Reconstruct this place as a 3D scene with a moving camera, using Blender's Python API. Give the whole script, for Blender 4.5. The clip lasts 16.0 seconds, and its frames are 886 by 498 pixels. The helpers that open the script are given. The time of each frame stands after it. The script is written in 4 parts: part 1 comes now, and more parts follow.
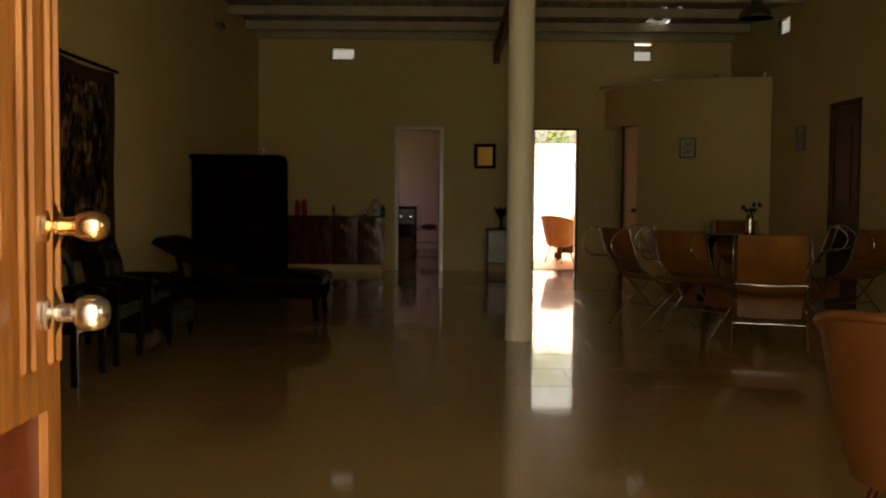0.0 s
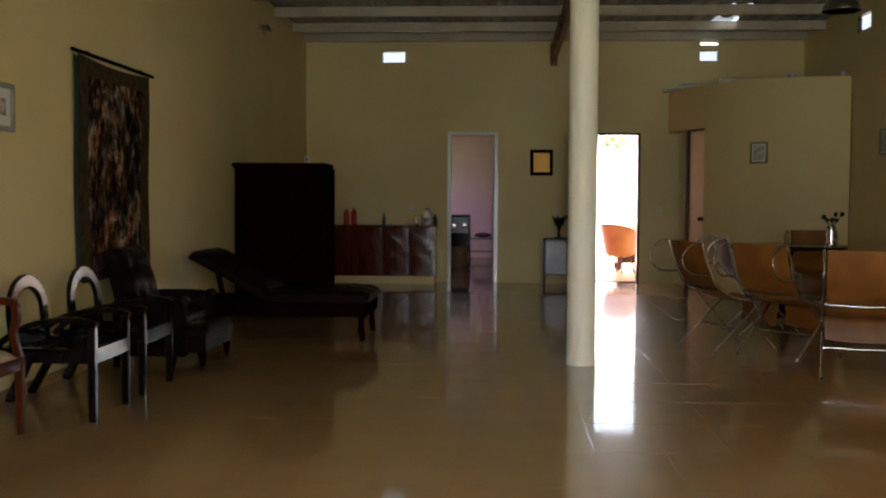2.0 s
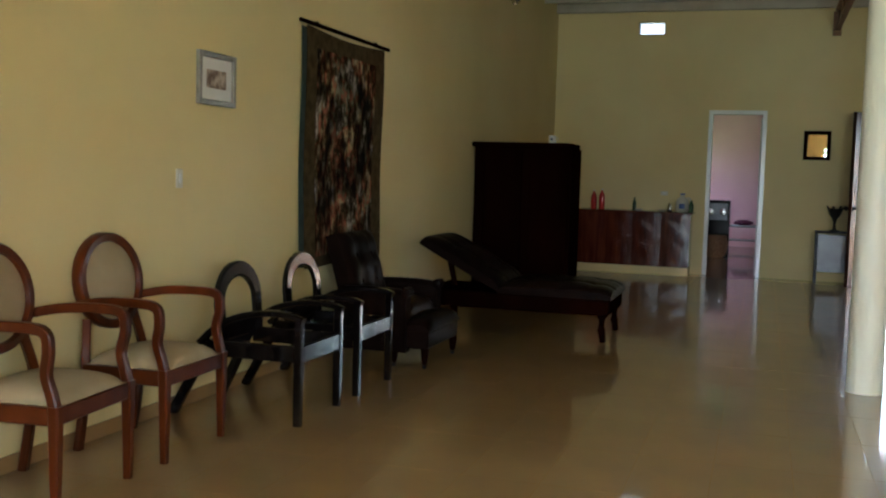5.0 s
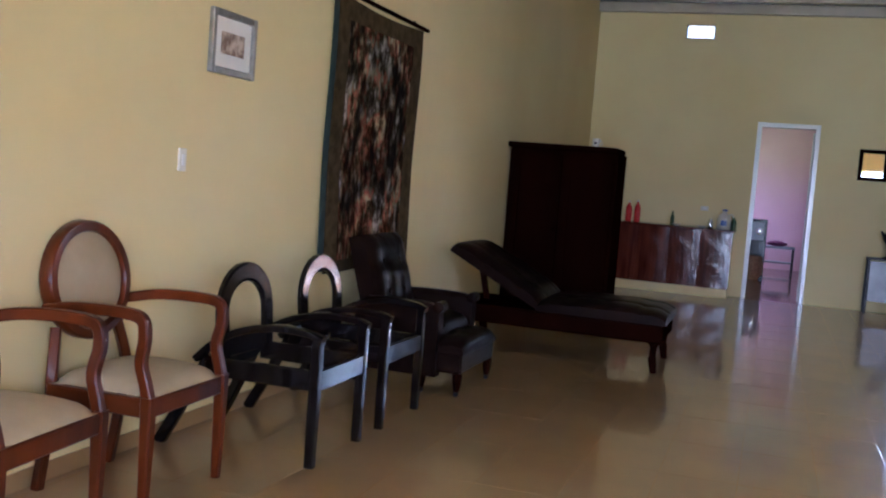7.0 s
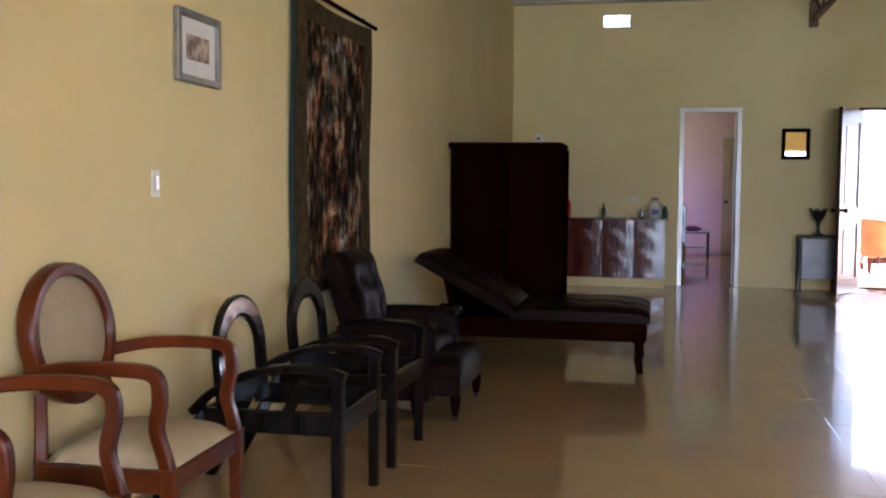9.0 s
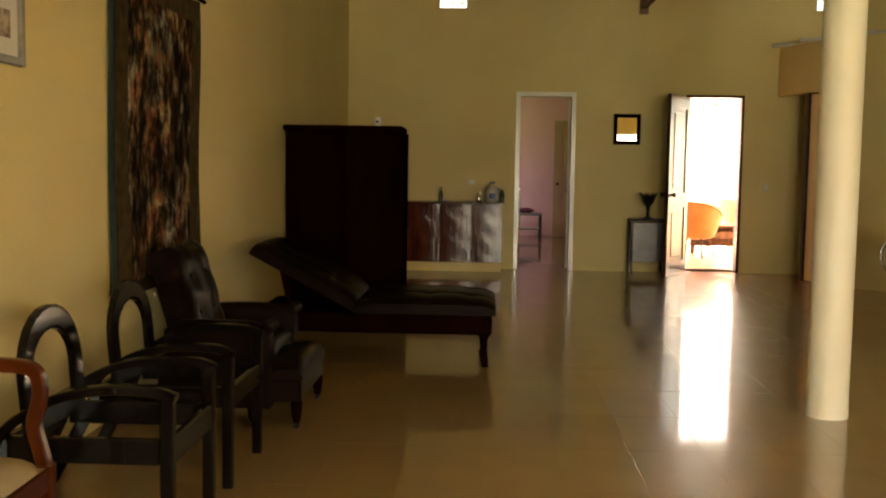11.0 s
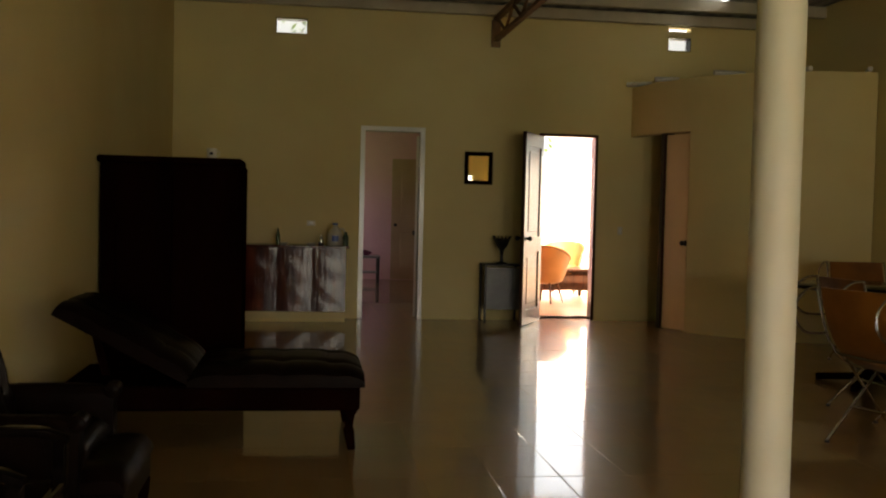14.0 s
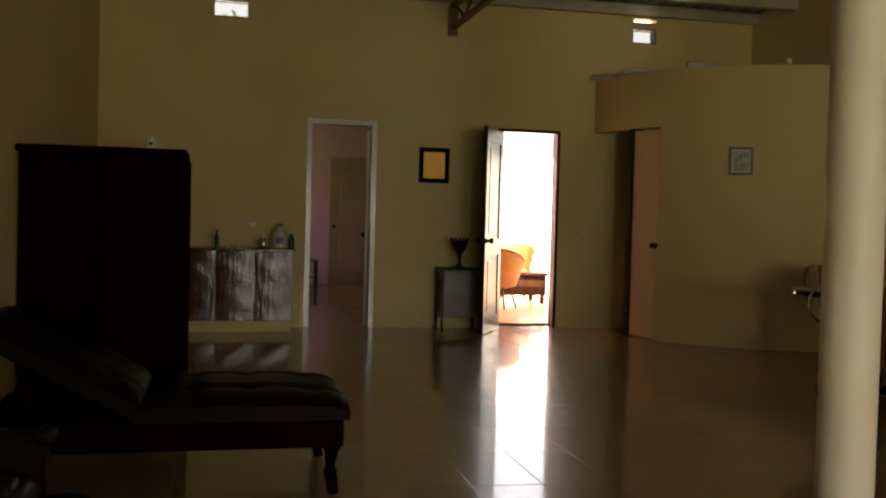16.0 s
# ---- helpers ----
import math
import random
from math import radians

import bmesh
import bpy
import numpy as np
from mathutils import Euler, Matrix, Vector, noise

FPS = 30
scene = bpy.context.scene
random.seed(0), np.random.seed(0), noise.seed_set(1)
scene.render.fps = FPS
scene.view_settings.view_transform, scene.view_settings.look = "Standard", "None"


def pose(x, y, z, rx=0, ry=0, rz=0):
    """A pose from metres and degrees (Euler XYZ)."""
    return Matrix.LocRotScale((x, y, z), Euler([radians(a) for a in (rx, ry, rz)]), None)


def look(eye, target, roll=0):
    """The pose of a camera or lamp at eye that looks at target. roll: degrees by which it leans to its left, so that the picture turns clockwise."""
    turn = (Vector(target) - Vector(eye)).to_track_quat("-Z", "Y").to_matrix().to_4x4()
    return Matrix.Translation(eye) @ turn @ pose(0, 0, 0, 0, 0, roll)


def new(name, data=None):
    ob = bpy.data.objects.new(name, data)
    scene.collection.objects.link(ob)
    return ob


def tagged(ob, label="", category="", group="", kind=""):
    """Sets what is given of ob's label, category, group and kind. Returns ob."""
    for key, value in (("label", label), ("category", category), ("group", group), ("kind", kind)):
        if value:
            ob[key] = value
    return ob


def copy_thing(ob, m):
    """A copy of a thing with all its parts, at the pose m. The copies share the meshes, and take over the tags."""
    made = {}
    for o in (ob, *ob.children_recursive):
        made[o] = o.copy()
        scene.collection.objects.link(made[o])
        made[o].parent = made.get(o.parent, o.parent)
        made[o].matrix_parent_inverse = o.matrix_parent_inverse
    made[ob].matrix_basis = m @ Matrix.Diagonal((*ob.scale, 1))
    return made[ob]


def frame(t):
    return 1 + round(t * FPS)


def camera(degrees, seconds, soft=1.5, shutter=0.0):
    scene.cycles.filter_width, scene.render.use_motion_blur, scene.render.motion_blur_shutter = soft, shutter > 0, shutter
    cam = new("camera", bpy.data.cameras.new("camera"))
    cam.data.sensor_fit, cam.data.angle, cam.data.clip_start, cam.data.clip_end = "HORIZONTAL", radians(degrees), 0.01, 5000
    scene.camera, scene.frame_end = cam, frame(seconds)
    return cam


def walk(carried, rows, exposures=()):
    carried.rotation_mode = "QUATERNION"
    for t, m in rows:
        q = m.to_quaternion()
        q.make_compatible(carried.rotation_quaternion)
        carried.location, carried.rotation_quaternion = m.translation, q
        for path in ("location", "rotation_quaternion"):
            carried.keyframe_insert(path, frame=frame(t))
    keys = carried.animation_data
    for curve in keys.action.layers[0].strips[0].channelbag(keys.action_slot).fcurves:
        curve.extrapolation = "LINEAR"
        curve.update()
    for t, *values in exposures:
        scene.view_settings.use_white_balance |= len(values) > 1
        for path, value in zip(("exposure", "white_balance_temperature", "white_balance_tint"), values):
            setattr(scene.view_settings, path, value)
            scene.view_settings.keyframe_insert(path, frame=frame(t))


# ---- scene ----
cam = camera(48.0, 16.0, soft=2.1)
PATH = [
    (0, (0.432, -0.112, 1.116), (0.422, 1.886, 1.011), 0.5),
    (0.5, (0.396, 0.086, 1.123), (0.437, 2.084, 1.041), -1.8),
    (1, (0.365, 0.222, 1.144), (0.426, 2.219, 1.055), -1.7),
    (1.5, (0.38, 0.364, 1.151), (0.387, 2.362, 1.069), -0.5),
    (2, (0.421, 0.515, 1.161), (0.302, 2.509, 1.066), 0.3),
    (2.5, (0.427, 0.634, 1.162), (0.254, 2.623, 1.044), 1.3),
    (3, (0.402, 0.784, 1.174), (0.155, 2.765, 1.048), 0.3),
    (3.5, (0.371, 0.921, 1.247), (0.061, 2.893, 1.115), 0.0),
    (4, (0.388, 0.979, 1.234), (0.001, 2.934, 1.064), 0.2),
    (4.5, (0.36, 1.16, 1.227), (-0.156, 3.085, 1.061), 0.3),
    (4.7, (0.378, 1.211, 1.227), (-0.222, 3.113, 1.066), 1.4),
    (6.8, (-0.037, 1.999, 1.155), (-0.642, 3.902, 1.05), 2.9),
    (7, (-0.076, 2.049, 1.176), (-0.699, 3.945, 1.034), 4.6),
    (7.5, (-0.202, 2.069, 1.159), (-0.888, 3.943, 1.014), 2.3),
    (8, (-0.321, 2.091, 1.162), (-0.859, 4.013, 1.029), 1.8),
    (8.2, (-0.41, 2.136, 1.119), (-0.929, 4.063, 1.0), 1.3),
    (10.3, (-0.789, 2.602, 1.224), (-0.967, 4.571, 1.079), 1.3),
    (10.5, (-0.786, 2.622, 1.224), (-0.941, 4.61, 1.069), 1.4),
    (11, (-0.776, 2.638, 1.212), (-0.851, 4.63, 1.052), 0.9),
    (11.5, (-0.816, 2.697, 1.202), (-0.768, 4.689, 1.027), 1.7),
    (12, (-0.774, 2.907, 1.193), (-0.626, 4.898, 1.075), 3.0),
    (12.5, (-0.732, 3.051, 1.211), (-0.621, 5.044, 1.074), 2.6),
    (13, (-0.793, 3.212, 1.193), (-0.627, 5.201, 1.063), 3.6),
    (13.5, (-0.932, 3.455, 1.221), (-0.635, 5.431, 1.135), -0.6),
    (14, (-1.002, 3.661, 1.218), (-0.721, 5.64, 1.144), 1.4),
    (14.5, (-1.043, 3.898, 1.219), (-0.791, 5.88, 1.139), 1.9),
    (15, (-1.135, 4.084, 1.209), (-0.858, 6.063, 1.113), 3.3),
    (15.5, (-1.178, 4.335, 1.201), (-0.779, 6.294, 1.146), 0.7),
    (16, (-1.220, 4.508, 1.192), (-0.784, 6.458, 1.126), 1.5),
]
EXPOSURES = [(0.0, 1.9, 8460, 9), (0.3, 2.75, 7690, 8), (0.5, 2.95, 7470, 8), (1.0, 2.95, 5990, 3), (1.5, 3.15, 5160, 2), (2.0, 3.3, 5710, 9), (2.5, 3.35, 6040, 10), (3.0, 3.4, 5430, 14), (3.5, 3.5, 6470, 7), (4.0, 3.7, 7570, 7), (4.5, 3.75, 5730, 1), (6.8, 4.65, 4630, 22), (7.5, 4.6, 4420, 24), (8.2, 4.65, 4420, 25), (10.3, 4.6, 6670, 6), (10.5, 4.55, 6990, 6), (11.0, 4.1, 8380, 8), (11.5, 3.6, 8270, 8), (12.5, 3.15, 8380, 9), (14.0, 3.05, 7280, 8), (14.5, 3.05, 6840, 7), (15.5, 3.1, 7390, 9), (16.0, 3.05, 7070, 10)]
walk(cam, [(t, look(eye, target, roll)) for t, eye, target, roll in PATH], EXPOSURES)

# ---- world, sun, lamps ----
world = bpy.data.worlds.new("sky")
world.use_nodes = True
scene.world = world
sky = world.node_tree.nodes.new("ShaderNodeTexSky")
sky.sky_type, sky.sun_disc = "NISHITA", False
sky.dust_density, sky.air_density = 5.0, 0.8
sky.sun_elevation, sky.sun_rotation = radians(58), radians(150)
haze = world.node_tree.nodes.new("ShaderNodeHueSaturation")
haze.inputs["Saturation"].default_value = 0.35
world.node_tree.links.new(sky.outputs[0], haze.inputs["Color"])
world.node_tree.links.new(haze.outputs[0], world.node_tree.nodes["Background"].inputs[0])
world.node_tree.nodes["Background"].inputs[1].default_value = 0.14
sun_lamp = bpy.data.lights.new("sun", "SUN")
sun_lamp.energy, sun_lamp.angle, sun_lamp.color = 5.0, radians(0.5), (1, 0.95, 0.86)
sun_way = Vector((math.sin(radians(150)) * math.cos(radians(58)), math.cos(radians(150)) * math.cos(radians(58)), math.sin(radians(58))))
new("sun", sun_lamp).matrix_world = look(sun_way * 50, (0, 0, 0))


def area_lamp(name, eye, target, w, h, watts):
    lamp = bpy.data.lights.new(name, "AREA")
    lamp.shape, lamp.size, lamp.size_y, lamp.energy, lamp.color = "RECTANGLE", w, h, watts, (1.0, 0.97, 0.92)
    new(name, lamp).matrix_world = look(eye, target)


# west and east are added fill lamps in assumed, unseen front windows
area_lamp("fill_front_west", (-1.5, 0.10, 1.35), (-1.5, 9, 1.2), 1.3, 0.9, 0.7)
area_lamp("daylight_front_door", (0.41, 0.08, 1.07), (0.55, 4, 0.0), 0.86, 2.0, 7)
area_lamp("fill_front_east", (2.6, 0.10, 1.35), (2.6, 9, 1.2), 1.6, 0.9, 5)

# ---- materials ----


def mat(name, a, b=None, rough=0.5, metal=0.0, scale=6.0, stretch=(1, 1, 1), bump=0.1, fine=60.0, spread=(0.35, 0.65), coat=0.0, vary=0.0, rough_var=0.0, spec=0.5):
    """A procedural surface: two colours mixed by noise, fine grain relief, optional variation from piece to piece."""
    m = bpy.data.materials.new(name)
    m.use_nodes = True
    n, l = m.node_tree.nodes, m.node_tree.links
    p = n["Principled BSDF"]
    p.inputs["Roughness"].default_value, p.inputs["Metallic"].default_value = rough, metal
    p.inputs["Specular IOR Level"].default_value = spec
    if coat:
        p.inputs["Coat Weight"].default_value, p.inputs["Coat Roughness"].default_value = coat, 0.062
    tc, mp = n.new("ShaderNodeTexCoord"), n.new("ShaderNodeMapping")
    mp.inputs["Scale"].default_value = stretch
    l.new(tc.outputs["Object"], mp.inputs[0])
    big = n.new("ShaderNodeTexNoise")
    big.inputs["Scale"].default_value, big.inputs["Detail"].default_value = scale, 5
    l.new(mp.outputs[0], big.inputs["Vector"])
    ramp = n.new("ShaderNodeValToRGB")
    ramp.color_ramp.elements[0].position, ramp.color_ramp.elements[1].position = spread
    ramp.color_ramp.elements[0].color, ramp.color_ramp.elements[1].color = (*a, 1), (*(b or a), 1)
    l.new(big.outputs[0], ramp.inputs[0])
    out = ramp.outputs[0]
    if vary:
        info, hsv, mr = n.new("ShaderNodeObjectInfo"), n.new("ShaderNodeHueSaturation"), n.new("ShaderNodeMapRange")
        mr.inputs[3].default_value, mr.inputs[4].default_value = 1 - vary, 1 + vary
        l.new(info.outputs["Random"], mr.inputs[0])
        l.new(mr.outputs[0], hsv.inputs["Value"])
        l.new(out, hsv.inputs["Color"])
        out = hsv.outputs[0]
    l.new(out, p.inputs["Base Color"])
    if bump or rough_var:
        small = n.new("ShaderNodeTexNoise")
        small.inputs["Scale"].default_value, small.inputs["Detail"].default_value = fine, 3
        l.new(mp.outputs[0], small.inputs["Vector"])
        if bump:
            bp = n.new("ShaderNodeBump")
            bp.inputs["Strength"].default_value, bp.inputs["Distance"].default_value = bump, 0.004
            l.new(small.outputs[0], bp.inputs["Height"])
            l.new(bp.outputs[0], p.inputs["Normal"])
        if rough_var:
            mr2 = n.new("ShaderNodeMapRange")
            mr2.inputs[3].default_value, mr2.inputs[4].default_value = max(0.02, rough - rough_var), rough + rough_var
            l.new(big.outputs[0], mr2.inputs[0])
            l.new(mr2.outputs[0], p.inputs["Roughness"])
    return m


WALL = mat("yellow_wall_paint", (0.70, 0.565, 0.255), (0.745, 0.615, 0.30), 0.62, scale=0.9, bump=0.16, fine=45)
PINK = mat("pink_wall_paint", (0.62, 0.36, 0.40), (0.68, 0.41, 0.45), 0.65, scale=1.2, bump=0.15, fine=45)
WHITE_WALL = mat("white_wash", (0.80, 0.79, 0.75), (0.72, 0.70, 0.65), 0.8, scale=2, bump=0.3, fine=30)
TILE = mat("glazed_floor_tile", (0.285, 0.170, 0.062), (0.335, 0.203, 0.079), 0.34, scale=3.0, bump=0.0, vary=0.04, rough_var=0.04, spec=0.25, coat=0.9)
GROUT = mat("grout", (0.27, 0.16, 0.055), (0.32, 0.20, 0.073), 0.85, scale=8, bump=0.3)
TERRA = mat("terrace_tile", (0.50, 0.27, 0.13), (0.58, 0.34, 0.18), 0.35, scale=3, vary=0.08)
COLUMN = mat("cream_column_paint", (0.78, 0.74, 0.58), (0.82, 0.79, 0.65), 0.5, scale=2.5, bump=0.12, fine=30)
ROOF = mat("galvanised_roof_sheet", (0.26, 0.26, 0.25), (0.36, 0.36, 0.34), 0.5, 0.6, scale=2.2, bump=0.08)
PURLIN = mat("painted_steel_purlin", (0.52, 0.46, 0.34), (0.42, 0.36, 0.26), 0.55, 0.1, scale=3)
TRUSS = mat("rusty_truss_steel", (0.16, 0.085, 0.04), (0.24, 0.13, 0.06), 0.6, 0.2, scale=9)
DARKWOOD = mat("near_black_wood", (0.0040, 0.0011, 0.0006), (0.0085, 0.0020, 0.0011), 0.40, spec=0.0, scale=5, stretch=(1, 1, 0.15), bump=0.05)
BLACK = mat("black_lacquer", (0.003, 0.002, 0.002), (0.005, 0.0035, 0.003), 0.11, scale=8, bump=0.02, spec=0.20)
REDWOOD = mat("red_brown_polished_wood", (0.042, 0.0068, 0.0008), (0.090, 0.018, 0.0020), 0.28, scale=7, stretch=(1, 1, 0.25), bump=0.05, spec=0.22)
DOORWOOD = mat("orange_door_wood", (0.15, 0.052, 0.011), (0.25, 0.100, 0.024), 0.38, scale=9, stretch=(6, 6, 0.5), bump=0.2, fine=40)
PANELWOOD = mat("red_door_panel", (0.085, 0.018, 0.008), (0.13, 0.030, 0.012), 0.3, scale=6, stretch=(4, 4, 0.5), bump=0.1)
BROWNDOOR = mat("dark_brown_door", (0.030, 0.011, 0.006), (0.058, 0.022, 0.011), 0.28, scale=7, stretch=(5, 5, 0.4), bump=0.3, fine=12, spec=0.14)
SIDEWOOD = mat("glossy_sideboard_wood", (0.055, 0.010, 0.005), (0.12, 0.026, 0.012), 0.13, scale=4, stretch=(5, 5, 0.5), bump=0.5, fine=7, spec=0.33)
LEATHER = mat("dark_brown_leather", (0.005, 0.0026, 0.0019), (0.009, 0.0045, 0.0032), 0.30, spec=0.022, scale=7, bump=0.3, fine=110)
SLING = mat("cognac_leather", (0.17, 0.062, 0.009), (0.25, 0.100, 0.016), 0.45, spec=0.3, scale=4, bump=0.22, fine=90)
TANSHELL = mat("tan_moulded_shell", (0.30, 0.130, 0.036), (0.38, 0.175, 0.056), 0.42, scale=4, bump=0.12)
# tub shell darkened to carry the shade beside the front door
SHADEDSHELL = mat("shaded_tan_shell", (0.085, 0.028, 0.006), (0.125, 0.044, 0.010), 0.42, scale=4, bump=0.12)
CHROME = mat("chrome_tube", (0.52, 0.51, 0.48), (0.44, 0.43, 0.41), 0.2, 1.0, scale=12, bump=0.02)
BRASS = mat("satin_brass", (0.72, 0.50, 0.30), (0.66, 0.45, 0.26), 0.2, 1.0, scale=12, bump=0.03)
STEEL = mat("satin_steel", (0.72, 0.71, 0.68), (0.66, 0.65, 0.62), 0.22, 1.0, scale=12, bump=0.03)
ALUMINIUM = mat("brushed_aluminium", (0.66, 0.65, 0.62), (0.58, 0.57, 0.54), 0.16, 1.0, scale=12, bump=0.03)
CREAM = mat("cream_upholstery", (0.345, 0.262, 0.138), (0.385, 0.298, 0.165), 0.8, scale=9, bump=0.35, fine=220)
WHITE = mat("white_gloss_paint", (0.80, 0.79, 0.77), (0.75, 0.74, 0.72), 0.2, scale=4, bump=0.04)
CREAMDOOR = mat("cream_door_paint", (0.78, 0.60, 0.31), (0.82, 0.65, 0.35), 0.35, scale=2, bump=0.05)
BEIGEDOOR = mat("beige_door_paint", (0.36, 0.24, 0.14), (0.42, 0.29, 0.18), 0.45, scale=2, bump=0.05)
BLACKMETAL = mat("black_iron", (0.007, 0.006, 0.006), (0.012, 0.011, 0.010), 0.4, 0.0, scale=12, spec=0.25)
GREYPANEL = mat("grey_metal_panel", (0.10, 0.095, 0.10), (0.15, 0.145, 0.15), 0.28, 0.1, scale=4)
SILVER = mat("silver_frame", (0.22, 0.21, 0.19), (0.30, 0.285, 0.26), 0.35, 0.6, scale=20)
MOUNT = mat("white_mount_board", (0.76, 0.74, 0.69), (0.72, 0.70, 0.64), 0.8, scale=8)
PALEPRINT = mat("pale_pencil_drawing", (0.30, 0.28, 0.24), (0.60, 0.57, 0.50), 0.6, scale=26, spread=(0.36, 0.58))
SEPIA = mat("faded_print", (0.15, 0.09, 0.06), (0.52, 0.42, 0.32), 0.6, scale=22, spread=(0.4, 0.6))
PLASTIC = mat("white_plastic", (0.66, 0.62, 0.52), (0.62, 0.58, 0.48), 0.35, scale=6, bump=0.02)
REDLIQ = mat("red_bottle", (0.45, 0.02, 0.02), (0.55, 0.04, 0.03), 0.12, scale=8, bump=0.02)
GREENGL = mat("dark_green_bottle", (0.03, 0.06, 0.03), (0.05, 0.09, 0.04), 0.1, scale=8, bump=0.02)
BLUE = mat("blue_print", (0.06, 0.10, 0.30), (0.10, 0.16, 0.40), 0.4, scale=8)
BASKET = mat("basket_weave", (0.26, 0.15, 0.07), (0.38, 0.24, 0.12), 0.7, scale=40, bump=0.6)
PURPLE = mat("plum_cloth", (0.09, 0.012, 0.045), (0.14, 0.02, 0.07), 0.8, scale=12)
BARK = mat("bark", (0.10, 0.07, 0.05), (0.16, 0.12, 0.09), 0.9, scale=14, stretch=(1, 1, 0.2), bump=0.6)
LEAF = mat("leaf", (0.085, 0.13, 0.035), (0.12, 0.19, 0.06), 0.55, scale=5, bump=0.05)
leaf_nodes, leaf_links = LEAF.node_tree.nodes, LEAF.node_tree.links
leaf_glow, leaf_mix = leaf_nodes.new("ShaderNodeBsdfTranslucent"), leaf_nodes.new("ShaderNodeMixShader")
leaf_glow.inputs[0].default_value, leaf_mix.inputs[0].default_value = (0.34, 0.42, 0.12, 1), 0.45
leaf_links.new(leaf_nodes["Principled BSDF"].outputs[0], leaf_mix.inputs[1])
leaf_links.new(leaf_glow.outputs[0], leaf_mix.inputs[2])
leaf_links.new(leaf_mix.outputs[0], leaf_nodes["Material Output"].inputs[0])
GRASS = mat("lawn", (0.05, 0.09, 0.025), (0.09, 0.13, 0.04), 0.9, scale=1.5, bump=0.6)
CLOTHEDGE = mat("tapestry_border", (0.040, 0.027, 0.012), (0.075, 0.050, 0.022), 0.9, spec=0.05, scale=18, bump=0.4, fine=160)
CLOTHGREEN = mat("dark_green_lining", (0.020, 0.035, 0.028), (0.030, 0.048, 0.038), 0.9, scale=14, bump=0.3)
DIRTYWHITE = mat("pale_pipe", (0.55, 0.52, 0.46), (0.66, 0.63, 0.56), 0.5, scale=9)


TILE.node_tree.nodes["Principled BSDF"].inputs["Coat IOR"].default_value = 1.6


def mirror_material():
    m = bpy.data.materials.new("mirror_glass")
    m.use_nodes = True
    p = m.node_tree.nodes["Principled BSDF"]
    p.inputs["Base Color"].default_value, p.inputs["Metallic"].default_value, p.inputs["Roughness"].default_value = (0.86, 0.88, 0.86, 1), 1, 0.015
    return m


def tapestry_material():
    """Woven picture: many small muted patches of rose, grey-blue, ochre and black."""
    m = bpy.data.materials.new("woven_picture")
    m.use_nodes = True
    n, l = m.node_tree.nodes, m.node_tree.links
    p = n["Principled BSDF"]
    p.inputs["Roughness"].default_value, p.inputs["Specular IOR Level"].default_value = 0.95, 0.05
    tc = n.new("ShaderNodeTexCoord")

    def cloud(scale, detail, stretch, shift):
        mp, no = n.new("ShaderNodeMapping"), n.new("ShaderNodeTexNoise")
        mp.inputs["Scale"].default_value, mp.inputs["Location"].default_value = stretch, shift
        no.inputs["Scale"].default_value, no.inputs["Detail"].default_value, no.inputs["Roughness"].default_value = scale, detail, 0.62
        l.new(tc.outputs["Object"], mp.inputs[0])
        l.new(mp.outputs[0], no.inputs["Vector"])
        return no.outputs[0]

    def ramp(source, stops):
        r = n.new("ShaderNodeValToRGB")
        e = r.color_ramp.elements
        e[0].position, e[0].color = stops[0][0], (*stops[0][1], 1)
        e[1].position, e[1].color = stops[-1][0], (*stops[-1][1], 1)
        for at, c in stops[1:-1]:
            e.new(at).color = (*c, 1)
        l.new(source, r.inputs[0])
        return r.outputs[0]

    def mix(kind, a, b, factor=1.0):
        x = n.new("ShaderNodeMixRGB")
        x.blend_type, x.inputs[0].default_value = kind, factor
        l.new(a, x.inputs[1])
        l.new(b, x.inputs[2])
        return x.outputs[0]

    hue = ramp(cloud(4.2, 3, (1, 1.2, 0.8), (3, 1, 0)), [(0.32, (0.26, 0.24, 0.26)), (0.42, (0.42, 0.33, 0.16)), (0.49, (0.34, 0.10, 0.055)), (0.55, (0.20, 0.19, 0.10)), (0.62, (0.46, 0.40, 0.33))])
    figures = ramp(cloud(9, 9, (1, 1.3, 0.8), (0, 5, 2)), [(0.40, (0.035, 0.025, 0.02)), (0.49, (0.20, 0.17, 0.14)), (0.60, (1, 1, 1))])
    groups = ramp(cloud(3.2, 2, (1, 1, 0.8), (7, 0, 4)), [(0.34, (0.16, 0.14, 0.13)), (0.54, (1, 1, 1))])
    l.new(mix("MULTIPLY", mix("MULTIPLY", hue, figures), groups), p.inputs["Base Color"])
    weave, bp = n.new("ShaderNodeTexNoise"), n.new("ShaderNodeBump")
    weave.inputs["Scale"].default_value, bp.inputs["Strength"].default_value = 240, 0.4
    l.new(tc.outputs["Object"], weave.inputs["Vector"])
    l.new(weave.outputs[0], bp.inputs["Height"])
    l.new(bp.outputs[0], p.inputs["Normal"])
    return m


